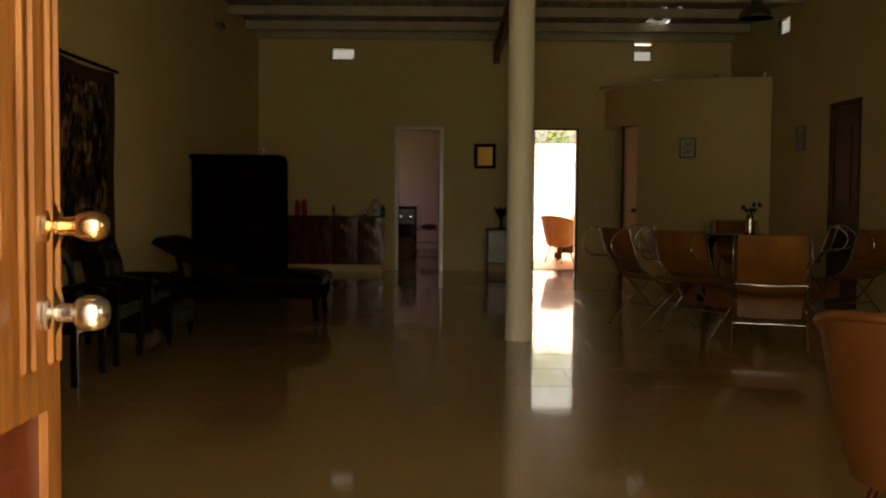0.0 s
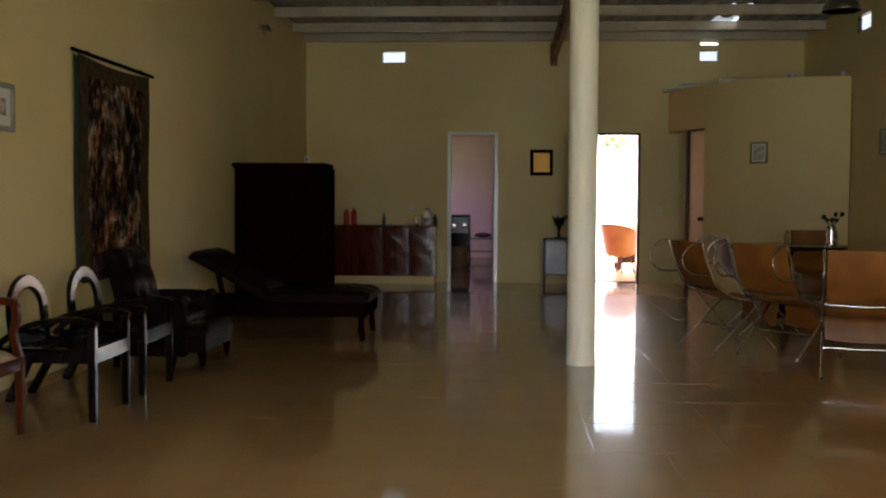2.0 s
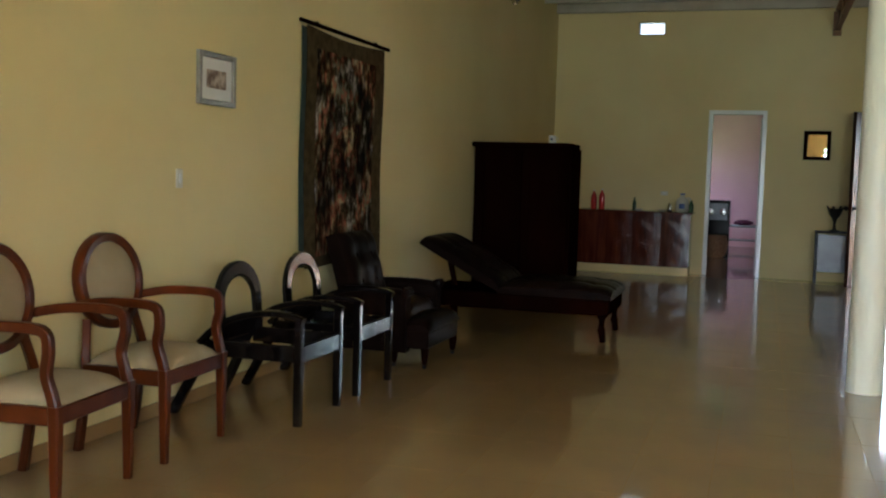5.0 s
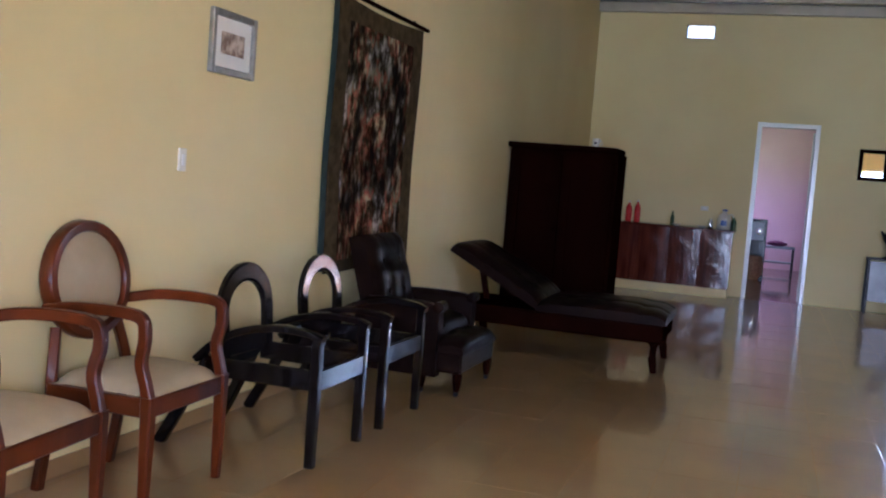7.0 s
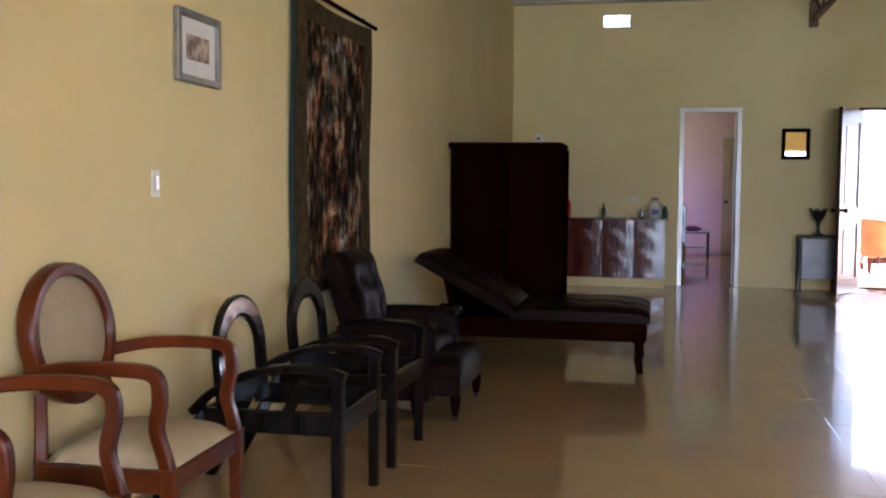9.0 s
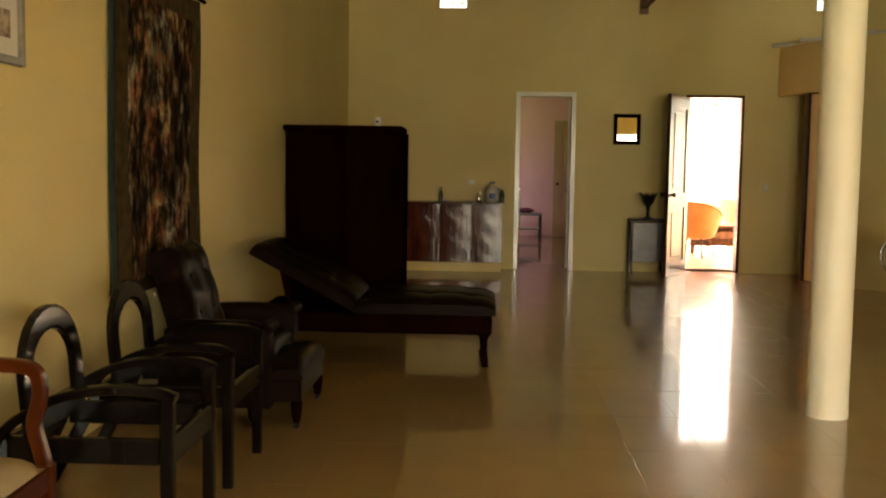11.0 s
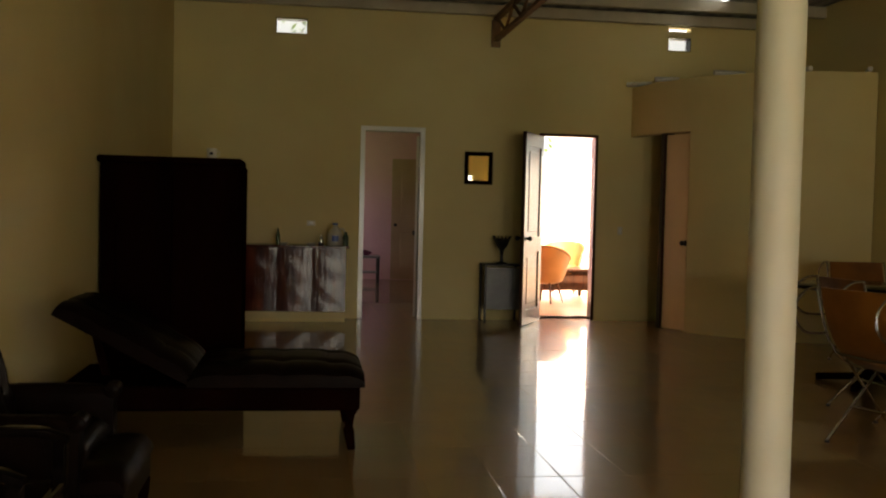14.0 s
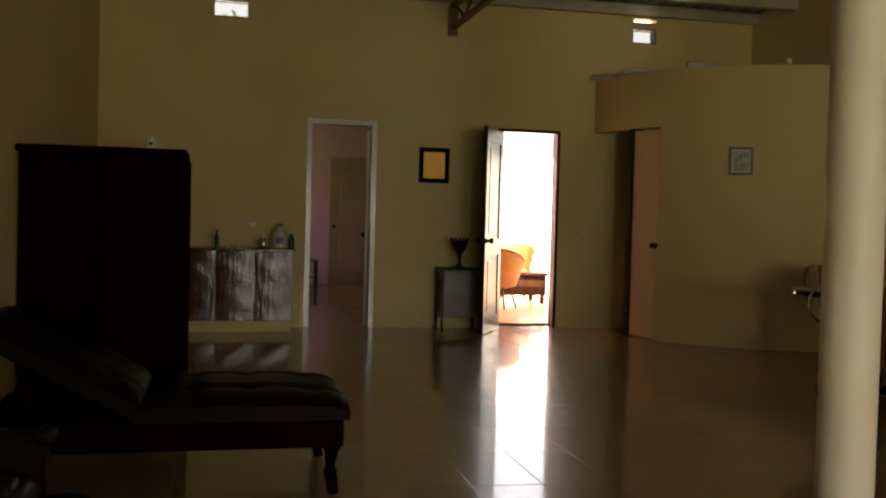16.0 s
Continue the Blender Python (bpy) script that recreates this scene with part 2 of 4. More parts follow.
def skylight_material():
    m = bpy.data.materials.new("translucent_sheet")
    m.use_nodes = True
    n, l = m.node_tree.nodes, m.node_tree.links
    tr, df, mx = n.new("ShaderNodeBsdfTranslucent"), n.new("ShaderNodeBsdfDiffuse"), n.new("ShaderNodeMixShader")
    tr.inputs[0].default_value, df.inputs[0].default_value = (0.20, 0.21, 0.22, 1), (0.4, 0.4, 0.38, 1)
    mx.inputs[0].default_value = 0.35
    l.new(tr.outputs[0], mx.inputs[1])
    l.new(df.outputs[0], mx.inputs[2])
    l.new(mx.outputs[0], n["Material Output"].inputs[0])
    return m


# grey see-through filter that cuts the sky's brightness in the vents
def tinted_pane_material():
    m = bpy.data.materials.new("dimming_pane")
    m.use_nodes = True
    n, l = m.node_tree.nodes, m.node_tree.links
    tr, gl, mx = n.new("ShaderNodeBsdfTransparent"), n.new("ShaderNodeBsdfGlossy"), n.new("ShaderNodeMixShader")
    tr.inputs[0].default_value, gl.inputs[1].default_value, mx.inputs[0].default_value = (0.55, 0.54, 0.52, 1), 0.1, 0.04
    l.new(tr.outputs[0], mx.inputs[1])
    l.new(gl.outputs[0], mx.inputs[2])
    l.new(mx.outputs[0], n["Material Output"].inputs[0])
    return m


SKYLIGHT, PANE = skylight_material(), tinted_pane_material()
MIRROR, TAPESTRY = mirror_material(), tapestry_material()

# ---- mesh helpers ----


def thing(name, m, label, category, group="", kind=""):
    ob = new(name)
    ob.empty_display_size = 0.1
    ob.matrix_world = m
    return tagged(ob, label, category, group, kind)


def part(name, bm, material, parent=None, label="", smooth=False):
    me = bpy.data.meshes.new(name)
    bmesh.ops.recalc_face_normals(bm, faces=bm.faces)
    if smooth:
        for f in bm.faces:
            f.smooth = True
    bm.to_mesh(me)
    bm.free()
    me.materials.append(material)
    if smooth:
        me.set_sharp_from_angle(angle=radians(50))
    ob = new(name, me)
    ob.parent = parent
    return tagged(ob, label)


def box(x0, x1, y0, y1, z0, z1, bevel=0.0, seg=1, bm=None, turn=None):
    bm = bm or bmesh.new()
    b = bmesh.new()
    bmesh.ops.create_cube(b, size=1, matrix=Matrix.Translation(((x0 + x1) / 2, (y0 + y1) / 2, (z0 + z1) / 2)) @ Matrix.Diagonal((x1 - x0, y1 - y0, z1 - z0, 1)))
    if bevel:
        bmesh.ops.bevel(b, geom=b.edges[:], offset=bevel, segments=seg, affect="EDGES", profile=0.7)
    if turn is not None:
        bmesh.ops.transform(b, matrix=turn, verts=b.verts)
    return merge(bm, b)


def merge(bm, b):
    tmp = bpy.data.meshes.new("tmp")
    b.to_mesh(tmp)
    b.free()
    bm.from_mesh(tmp)
    bpy.data.meshes.remove(tmp)
    return bm


def lathe(profile, segs=20, at=(0, 0, 0), bm=None, turn=None):
    """A turned solid: profile of (radius, height), bottom to top."""
    bm = bm or bmesh.new()
    rings = []
    m = Matrix.Translation(at) @ (turn if turn is not None else Matrix())
    for r, z in profile:
        rings.append([bm.verts.new(m @ Vector((r * math.cos(2 * math.pi * k / segs), r * math.sin(2 * math.pi * k / segs), z))) for k in range(segs)])
    for lo, hi in zip(rings, rings[1:]):
        for k in range(segs):
            bm.faces.new((lo[k], lo[(k + 1) % segs], hi[(k + 1) % segs], hi[k]))
    bm.faces.new(rings[0][::-1])
    bm.faces.new(rings[-1])
    return bm


def sweep(points, rx, ry=None, segs=8, bm=None, closed=False, square=False, up=(0, 0, 1), taper=None):
    """A bar along points. rx, ry: half sizes across and along 'up'. square: a bar with eased corners."""
    bm = bm or bmesh.new()
    ry = ry or rx
    pts = [Vector(p) for p in points]
    n = len(pts)
    if square:
        c = 0.72
        shape = [(1, c), (c, 1), (-c, 1), (-1, c), (-1, -c), (-c, -1), (c, -1), (1, -c)]
    else:
        shape = [(math.cos(2 * math.pi * k / segs), math.sin(2 * math.pi * k / segs)) for k in range(segs)]
    rings = []
    for i, p in enumerate(pts):
        a = pts[(i - 1) % n] if closed or i else p
        b = pts[(i + 1) % n] if closed or i < n - 1 else p
        d = (b - a).normalized()
        side = d.cross(Vector(up))
        if side.length < 1e-4:
            side = d.cross(Vector((1, 0, 0)))
        side.normalize()
        top = side.cross(d)
        s = taper[i] if taper else 1
        rings.append([bm.verts.new(p + side * (u * rx * s) + top * (v * ry * s)) for u, v in shape])
    k = len(shape)
    last = n if closed else n - 1
    for i in range(last):
        lo, hi = rings[i], rings[(i + 1) % n]
        for j in range(k):
            bm.faces.new((lo[j], lo[(j + 1) % k], hi[(j + 1) % k], hi[j]))
    if not closed:
        bm.faces.new(rings[0][::-1])
        bm.faces.new(rings[-1])
    return bm


def curve(points, steps=6):
    """Points of a smooth line through the given ones."""
    p = [Vector(q) for q in points]
    p = [p[0] * 2 - p[1]] + p + [p[-1] * 2 - p[-2]]
    out = []
    for i in range(1, len(p) - 2):
        for s in range(steps):
            t = s / steps
            out.append(0.5 * (2 * p[i] + (p[i + 1] - p[i - 1]) * t + (2 * p[i - 1] - 5 * p[i] + 4 * p[i + 1] - p[i + 2]) * t * t + (3 * p[i] - p[i - 1] - 3 * p[i + 1] + p[i + 2]) * t ** 3))
    return out + [p[-2]]


def sheet(fn, nu, nv, thick, bm=None):
    """A curved sheet with thickness: fn(u, v) gives a place, u and v from 0 to 1."""
    bm = bm or bmesh.new()
    b = bmesh.new()
    g = [[b.verts.new(fn(i / nu, j / nv)) for j in range(nv + 1)] for i in range(nu + 1)]
    for i in range(nu):
        for j in range(nv):
            b.faces.new((g[i][j], g[i + 1][j], g[i + 1][j + 1], g[i][j + 1]))
    bmesh.ops.recalc_face_normals(b, faces=b.faces)
    bmesh.ops.solidify(b, geom=b.faces[:], thickness=thick)
    return merge(bm, b)


def cushion(x0, x1, y0, y1, z0, z1, tufts=(), puff=0.02, n=14, turn=None, depth=0.012, groove=0.004):
    """An upholstered pad with a domed, buttoned top."""
    b = bmesh.new()
    g = {}
    def top(x, y):
        u, v = (x - x0) / (x1 - x0) * 2 - 1, (y - y0) / (y1 - y0) * 2 - 1
        h = z1 - 0.035 * (abs(u) ** 8 + abs(v) ** 8) + puff * (1 - u * u) * (1 - v * v)
        for tx, ty in tufts:
            h -= depth * math.exp(-((x - tx) ** 2 + (y - ty) ** 2) / 0.0022)
            h -= groove * math.exp(-min((x - tx) ** 2, (y - ty) ** 2) / 0.0006)
        return h
    for i in range(n + 1):
        for j in range(n + 1):
            x, y = x0 + (x1 - x0) * i / n, y0 + (y1 - y0) * j / n
            g[i, j, 1] = b.verts.new((x, y, top(x, y)))
            g[i, j, 0] = b.verts.new((x, y, z0))
    for i in range(n):
        for j in range(n):
            b.faces.new([g[i + a, j + c, 1] for a, c in ((0, 0), (1, 0), (1, 1), (0, 1))])
            b.faces.new([g[i + a, j + c, 0] for a, c in ((0, 0), (0, 1), (1, 1), (1, 0))])
    for i in range(n):
        for j in (0, n):
            b.faces.new((g[i, j, 0], g[i + 1, j, 0], g[i + 1, j, 1], g[i, j, 1]))
            b.faces.new((g[j, i, 0], g[j, i + 1, 0], g[j, i + 1, 1], g[j, i, 1]))
    if turn is not None:
        bmesh.ops.transform(b, matrix=turn, verts=b.verts)
    return b


def holed(u0, u1, z0, z1, d0, d1, holes, axis):
    """A wall from u0 to u1 with real openings (u0, u1, z0, z1); axis 'x': runs along x, thick in y."""
    us = sorted({u0, u1, *[h[0] for h in holes], *[h[1] for h in holes]})
    zs = sorted({z0, z1, *[h[2] for h in holes], *[h[3] for h in holes]})
    bm, made, faces = bmesh.new(), {}, {}
    def vert(u, d, z):
        key = (round(u, 4), round(d, 4), round(z, 4))
        if key not in made:
            made[key] = bm.verts.new((u, d, z) if axis == "x" else (d, u, z))
        return made[key]
    for a, b in zip(us, us[1:]):
        for lo, hi in zip(zs, zs[1:]):
            if any(h[0] < (a + b) / 2 < h[1] and h[2] < (lo + hi) / 2 < h[3] for h in holes):
                continue
            c = [vert(u, d, z) for u in (a, b) for d in (d0, d1) for z in (lo, hi)]
            for q in ((0, 1, 3, 2), (4, 5, 7, 6), (0, 1, 5, 4), (2, 3, 7, 6), (0, 2, 6, 4), (1, 3, 7, 5)):
                f = [c[k] for k in q]
                key = frozenset(f)
                if key in faces:
                    faces.pop(key)
                else:
                    faces[key] = f
    for f in faces.values():
        bm.faces.new(f)
    bmesh.ops.dissolve_limit(bm, angle_limit=0.01, verts=bm.verts, edges=bm.edges)
    return bm


def structure(name, bm, material, label="", smooth=False):
    return tagged(part(name, bm, material, None, label, smooth), kind="structure")


# ---- structure of the hall ----
WEST, EAST, NORTH, SOUTH, TOP = -2.42, 4.62, 14.85, 0.25, 3.565
structure("wall_west", holed(0.25, 15.0, 0, TOP, WEST - 0.2, WEST, [], "y"), WALL, "pale yellow painted plaster wall")
structure("wall_east", holed(0.25, 15.0, 0, TOP, EAST, EAST + 0.05, [(12.29, 12.73, 3.19, 3.38), (10.10, 10.86, 0, 2.14)], "y"), WALL, "pale yellow painted plaster wall with a door")
structure("wall_east_outer", holed(0.25, 15.0, 0, TOP, EAST + 0.05, EAST + 0.2, [(12.1, 13.6, 3.10, 3.45), (10.10, 10.86, 0, 2.14)], "y"), WHITE_WALL, "outer leaf of the side wall")
structure("wall_north", holed(WEST - 0.2, EAST + 0.2, 0, TOP, NORTH, 15.0,
          [(-0.33, 0.31, 0, 2.13), (1.69, 2.35, 0, 2.13), (-1.325, -0.99, 3.15, 3.31), (3.175, 3.445, 3.16, 3.31), (3.18, 3.45, 3.385, 3.43)], "x"), WALL, "pale yellow painted plaster end wall with small openings")
# the two window holes are unseen and assumed, for the fill lamps
structure("wall_south", holed(WEST - 0.2, EAST + 0.2, 0, TOP, 0.05, 0.25, [(-0.06, 0.88, 0, 2.12), (-2.15, -0.85, 1.0, 2.2), (1.8, 3.4, 1.0, 2.2)], "x"), WALL, "pale yellow painted plaster front wall")
structure("baseboard", box(WEST, WEST + 0.008, 0.26, 14.84, 0.002, 0.07), TILE, "tile skirting along the wall")
structure("threshold", box(-0.06, 0.88, 0.05, 0.25, -0.05, 0.003), GROUT, "worn door threshold")

# corrugated roof with a narrow translucent strip
rb = bmesh.new()
for a, b, y0, y1 in ((0, 186, -0.7, 12.9), (0, 145, 12.9, 15.3), (152, 186, 12.9, 15.3), (145, 152, 13.50, 13.74), (145, 152, 14.5, 15.3)):
    rows = [[rb.verts.new((-2.62 + 0.04 * i, y, 3.588 if i % 5 in (0, 1) else 3.56)) for i in range(a, b + 1)] for y in (y0, y1)]
    for i in range(b - a):
        rb.faces.new((rows[0][i], rows[0][i + 1], rows[1][i + 1], rows[1][i]))
structure("ceiling", rb, ROOF, "corrugated metal roof seen from below")
for k, y in enumerate((1.2, 2.4, 3.6, 4.8, 6.0, 7.2, 8.4, 9.6, 10.75, 11.8, 12.85, 13.95, 14.74)):
    b = box(WEST, EAST, y - 0.03, y + 0.03, 3.45, 3.555)
    box(WEST, EAST, y - 0.03, y + 0.05, 3.438, 3.45, bm=b)
    tagged(part("roof_purlin", b, PURLIN), "cream-painted steel channel purlin under the roof", "purlin", "roof purlins", "structure")
for x0, x1, y0, y1 in ((3.17, 3.47, 12.88, 13.51), (3.17, 3.47, 13.73, 14.52)):
    tagged(part("skylight_sheet", box(x0, x1, y0, y1, 3.590, 3.596), SKYLIGHT), "translucent white roof sheet", "skylight", "skylight sheets", "structure")
truss = thing("roof_truss", pose(1.13, 0, 0), "rust-brown lattice steel truss along the roof", "roof truss")
part("top_chord", box(-0.03, 0.03, 0.26, 14.84, 3.39, 3.436), TRUSS, truss)
part("bottom_chord", box(-0.03, 0.03, 0.26, 14.84, 3.16, 3.20), TRUSS, truss)
for k in range(36):
    y = 0.3 + k * 0.4
    part("web_bar", sweep([(0, y, 3.195 if k % 2 else 3.395), (0, y + 0.4, 3.395 if k % 2 else 3.195)], 0.014, square=True), TRUSS, truss)
part("end_plate", box(-0.05, 0.05, 14.80, 14.845, 3.10, 3.40), TRUSS, truss)

# column
col = thing("column", pose(0.988, 7.66, 0), "round cream-painted concrete column standing in the hall", "column", kind="structure")
part("shaft", lathe([(0.104, 0.0), (0.104, 0.02), (0.102, 0.05), (0.102, 3.155)], 40), COLUMN, col, smooth=True)
part("cap_plate", box(-0.10, 0.10, -0.1, 0.1, 3.1555, 3.1595), TRUSS, col)

# curved partition in the far corner
CX, CY, RA, RB, PH = 4.62, 14.85, 1.86, 2.0, 2.70


def arc(phi, off=0.0):
    return CX - (RA + off) * math.cos(phi), CY - (RB + off) * math.sin(phi)


def arc_wall(p0, p1, z0, z1, n, off0=0.0, off1=-0.12):
    bm = bmesh.new()
    rows = []
    for i in range(n + 1):
        p = p0 + (p1 - p0) * i / n
        rows.append([bm.verts.new((*arc(p, o), z)) for o, z in ((off0, z0), (off0, z1), (off1, z1), (off1, z0))])
    for a, b in zip(rows, rows[1:]):
        for k in range(4):
            bm.faces.new((a[k], b[k], b[(k + 1) % 4], a[(k + 1) % 4]))
    bm.faces.new(rows[0])
    bm.faces.new(rows[-1][::-1])
    return bm


PHI = radians(32.5)
structure("wall_partition", merge(arc_wall(PHI, radians(89.5), 0, PH, 28), arc_wall(radians(0.3), PHI, 2.14, PH, 14)), WALL, "curved yellow partition wall of the corner room", True)
structure("ceiling_corner_room", arc_wall(radians(0.5), radians(89.3), 2.50, 2.56, 24, -0.13, -1.80), WALL, "ceiling of the corner room")
for phi, turn, out, back in ((4, 5, 0.12, -0.10), (19, 4, 0.08, -0.14), (41, 7, 0.05, -0.20), (69, -2, 0.04, -0.12), (86, 3, 0.05, -0.18)):
    a, b = arc(radians(phi), out), arc(radians(phi + turn), back)
    tagged(part("pipe", sweep([(a[0], a[1], 2.727), (b[0], b[1], 2.727)], 0.026, segs=12), DIRTYWHITE, smooth=True), "pale round pole end lying on the partition top", "pole", "poles on the partition")

# pink room behind the white door frame
structure("wall_pink_room_back", holed(-1.75, 1.5, 0, 2.7, 21.3, 21.45, [], "x"), PINK, "pink painted wall")
structure("wall_pink_room_west", holed(15.0, 21.3, 0, 2.7, -1.75, -1.6, [(19.6, 21.0, 0.9, 2.1)], "y"), PINK, "pink painted wall with a window opening")
structure("wall_pink_room_east", holed(15.0, 21.3, 0, 2.7, 1.38, 1.5, [], "y"), PINK, "pink painted wall")
structure("wall_pink_room_front", holed(-1.6, 1.38, 0, 2.7, 15.003, 15.02, [(-0.33, 0.31, 0, 2.13)], "x"), PINK, "pink painted wall")
structure("ceiling_pink_room", box(-1.75, 1.5, 15.0, 21.45, 2.70, 2.78), WHITE_WALL)
# terrace
structure("wall_terrace_back", box(1.5, 9.5, 22.0, 22.2, 0, 2.3), WHITE_WALL, "white-washed garden wall in the sun")
structure("wall_terrace_east", box(9.3, 9.5, 15.0, 22.0, 0, 2.25), WHITE_WALL, "white-washed garden wall")

structure("ceiling_terrace", box(1.5, 9.3, 15.0, 16.4, 2.68, 2.74), WHITE_WALL, "white eave slab over the terrace door")
# grounds
structure("ground", box(-400, 400, -400, 400, -0.30, -0.06), GRASS, "rough lawn around the house")
structure("floor_bed", box(WEST - 0.2, EAST + 0.2, 0.05, 21.45, -0.055, -0.0007), GROUT, "grey-brown grout bed of the floor")
structure("floor_terrace", box(1.5, 9.5, 15.0, 22.0, -0.003, 0.0), TERRA, "orange terrace paving")
structure("floor_porch", box(-3.2, 5.4, -2.4, 0.05, -0.055, -0.012), TERRA, "porch paving")

# ---- doors ----


def knob(parent, x, y, z, way, material, r=0.028):
    turn = Vector((0, 0, 1)).rotation_difference(Vector(way)).to_matrix().to_4x4()
    part("knob", lathe([(0.030, 0), (0.030, 0.006), (0.012, 0.010), (0.012, 0.030), (r * 0.8, 0.034), (r, 0.046), (r, 0.058), (r * 0.75, 0.070), (0.006, 0.074)], 20, (x, y, z), None, turn), material, parent, smooth=True)


def leaf_door(name, m, w, h, material, label, panels, panel_mat=None, thick=0.04):
    """A hinged leaf; hinge at the origin, leaf along +x, faces at y = +-thick/2. panels: (x0, x1, z0, z1) in shares."""
    d = thing(name, m, label, "door", kind="structure")
    cuts = [(w * a, w * b, h * c, h * e) for a, b, c, e in panels]
    part("leaf", holed(0, w, 0.008, h, -thick / 2, thick / 2, cuts, "x"), material, d)
    for a, b, c, e in cuts:
        q = box(a, b, -thick * 0.2, thick * 0.2, c, e)
        box(a + 0.05, b - 0.05, -thick * 0.36, thick * 0.36, c + 0.05, e - 0.05, 0.012, bm=q)
        part("panel", q, panel_mat or material, d)
    return d


front = leaf_door("door_front", pose(-0.096, 0.27, 0, 0, 0, 89.7), 0.90, 2.08, DOORWOOD, "open orange-brown wooden front door with brass knobs",
                  [(0.12, 0.955, 0.06, 0.405), (0.16, 0.82, 0.50, 0.93)], PANELWOOD)
for x in (0.77, 0.80, 0.85, 0.875):
    part("moulding", box(x, x + 0.012, -0.030, -0.0205, 0.90, 2.05, 0.004), DOORWOOD, front)
knob(front, 0.872, -0.021, 1.075, (0, -1, 0), BRASS, 0.019)
knob(front, 0.872, -0.021, 0.965, (0, -1, 0), STEEL, 0.023)

leaf2_turn = math.degrees(math.atan2(14.17 - 14.83, 1.345 - 1.70))
leaf2 = leaf_door("door_terrace", pose(1.705, 14.825, 0, 0, 0, leaf2_turn), 0.75, 2.11, BROWNDOOR, "open dark brown panelled terrace door",
                  [(0.16, 0.84, 0.08, 0.38), (0.16, 0.84, 0.46, 0.93)])
knob(leaf2, 0.69, 0.021, 0.955, (0, 1, 0), BLACKMETAL)
knob(leaf2, 0.69, -0.021, 0.955, (0, -1, 0), BLACKMETAL)


def door_frame(name, x0, x1, z1, y, material, label, w=0.055, deep=0.02):
    f = thing(name, pose(0, 0, 0), label, "door frame", kind="structure")
    part("jamb", box(x0 - w, x0 + 0.004, y - deep, y + 0.14, 0.002, z1), material, f)
    part("jamb", box(x1 - 0.004, x1 + w, y - deep, y + 0.14, 0.002, z1), material, f)
    part("head", box(x0 - w, x1 + w, y - deep - 0.002, y + 0.14, z1 - 0.003, z1 + w), material, f)
    return f


door_frame("frame_pink_room_door", -0.325, 0.305, 2.115, NORTH, WHITE, "white painted door frame", 0.048)
door_frame("frame_terrace_door", 1.70, 2.34, 2.12, NORTH, BROWNDOOR, "dark brown wooden door frame", 0.03, 0.008)
inner = leaf_door("door_pink_room", pose(0.300, 15.045, 0, 0, 0, 79), 0.62, 2.08, WHITE, "white painted door standing open into the pink room", [(0.16, 0.84, 0.08, 0.42), (0.16, 0.84, 0.5, 0.93)])
knob(inner, 0.56, 0.021, 0.96, (0, 1, 0), BLACKMETAL)
back = leaf_door("door_pink_room_back", pose(0.56, 21.275, 0, 0, 0, 0), 0.75, 2.14, BEIGEDOOR, "closed brown-beige door in the pink wall", [(0.15, 0.85, 0.07, 0.42), (0.15, 0.85, 0.5, 0.94)])
knob(back, 0.07, -0.021, 0.97, (0, -1, 0), BLACKMETAL)
a3, b3 = Vector((2.925, 14.22)), Vector((3.10, 13.78))
leaf3 = leaf_door("door_corner_room", pose(a3.x, a3.y, 0, 0, 0, math.degrees(math.atan2((b3 - a3).y, (b3 - a3).x))), (b3 - a3).length, 2.12, CREAMDOOR,
                  "plain cream door of the corner room", [])
knob(leaf3, (b3 - a3).length - 0.06, -0.021, 0.95, (0, -1, 0), BLACKMETAL)
# dark box in place of the unlit gap beside the door leaf
structure("trim_corner_room_gap", box(2.905, 3.02, 14.14, 14.24, 0, 2.139), BROWNDOOR, "dark strip standing in for the shaded door gap")
rd = leaf_door("door_east", pose(4.625, 10.12, 0.0, 0, 0, 90), 0.72, 2.10, BROWNDOOR, "closed dark brown wooden door in the side wall", [(0.14, 0.86, 0.07, 0.4), (0.14, 0.86, 0.48, 0.93)])
f = thing("frame_east_door", pose(0, 0, 0), "dark brown wooden door frame", "door frame", kind="structure")
for y in (10.085, 10.845):
    part("jamb", box(4.605, 4.66, y - 0.02, y + 0.03, 0.002, 2.12), BROWNDOOR, f)
part("head", box(4.603, 4.66, 10.06, 10.88, 2.121, 2.165), BROWNDOOR, f)
structure("wall_behind_east_door", box(4.70, 4.80, 10.0, 10.95, 0, 2.2), WALL)


def vent(name, m, w, h, deep=0.14):
    v = thing(name, m, "small clerestory opening with a dark metal rim", "vent", kind="structure")
    for x in (-w / 2, w / 2):
        part("rim", box(x - 0.004, x + 0.004, -0.004, deep, -h / 2 - 0.004, h / 2 + 0.004), BLACKMETAL, v)
    for z in (-h / 2, h / 2):
        part("rim", box(-w / 2 + 0.0045, w / 2 - 0.0045, -0.004, deep, z - 0.004, z + 0.004), BLACKMETAL, v)
    # added pane, dims the sky so its floor reflection stays weak
    part("pane", box(-w / 2 + 0.0045, w / 2 - 0.0045, deep * 0.6, deep * 0.6 + 0.005, -h / 2 + 0.0045, h / 2 - 0.0045), PANE, v, "grey pane added to dim the sky light")


vent("window_1", pose(-1.1575, NORTH, 3.23), 0.335, 0.16)
vent("window_2", pose(3.31, NORTH, 3.235), 0.27, 0.15)
vent("window_3", pose(EAST, 12.51, 3.285, 0, 0, -90), 0.44, 0.19, 0.048)

# ---- chairs along the west wall ----


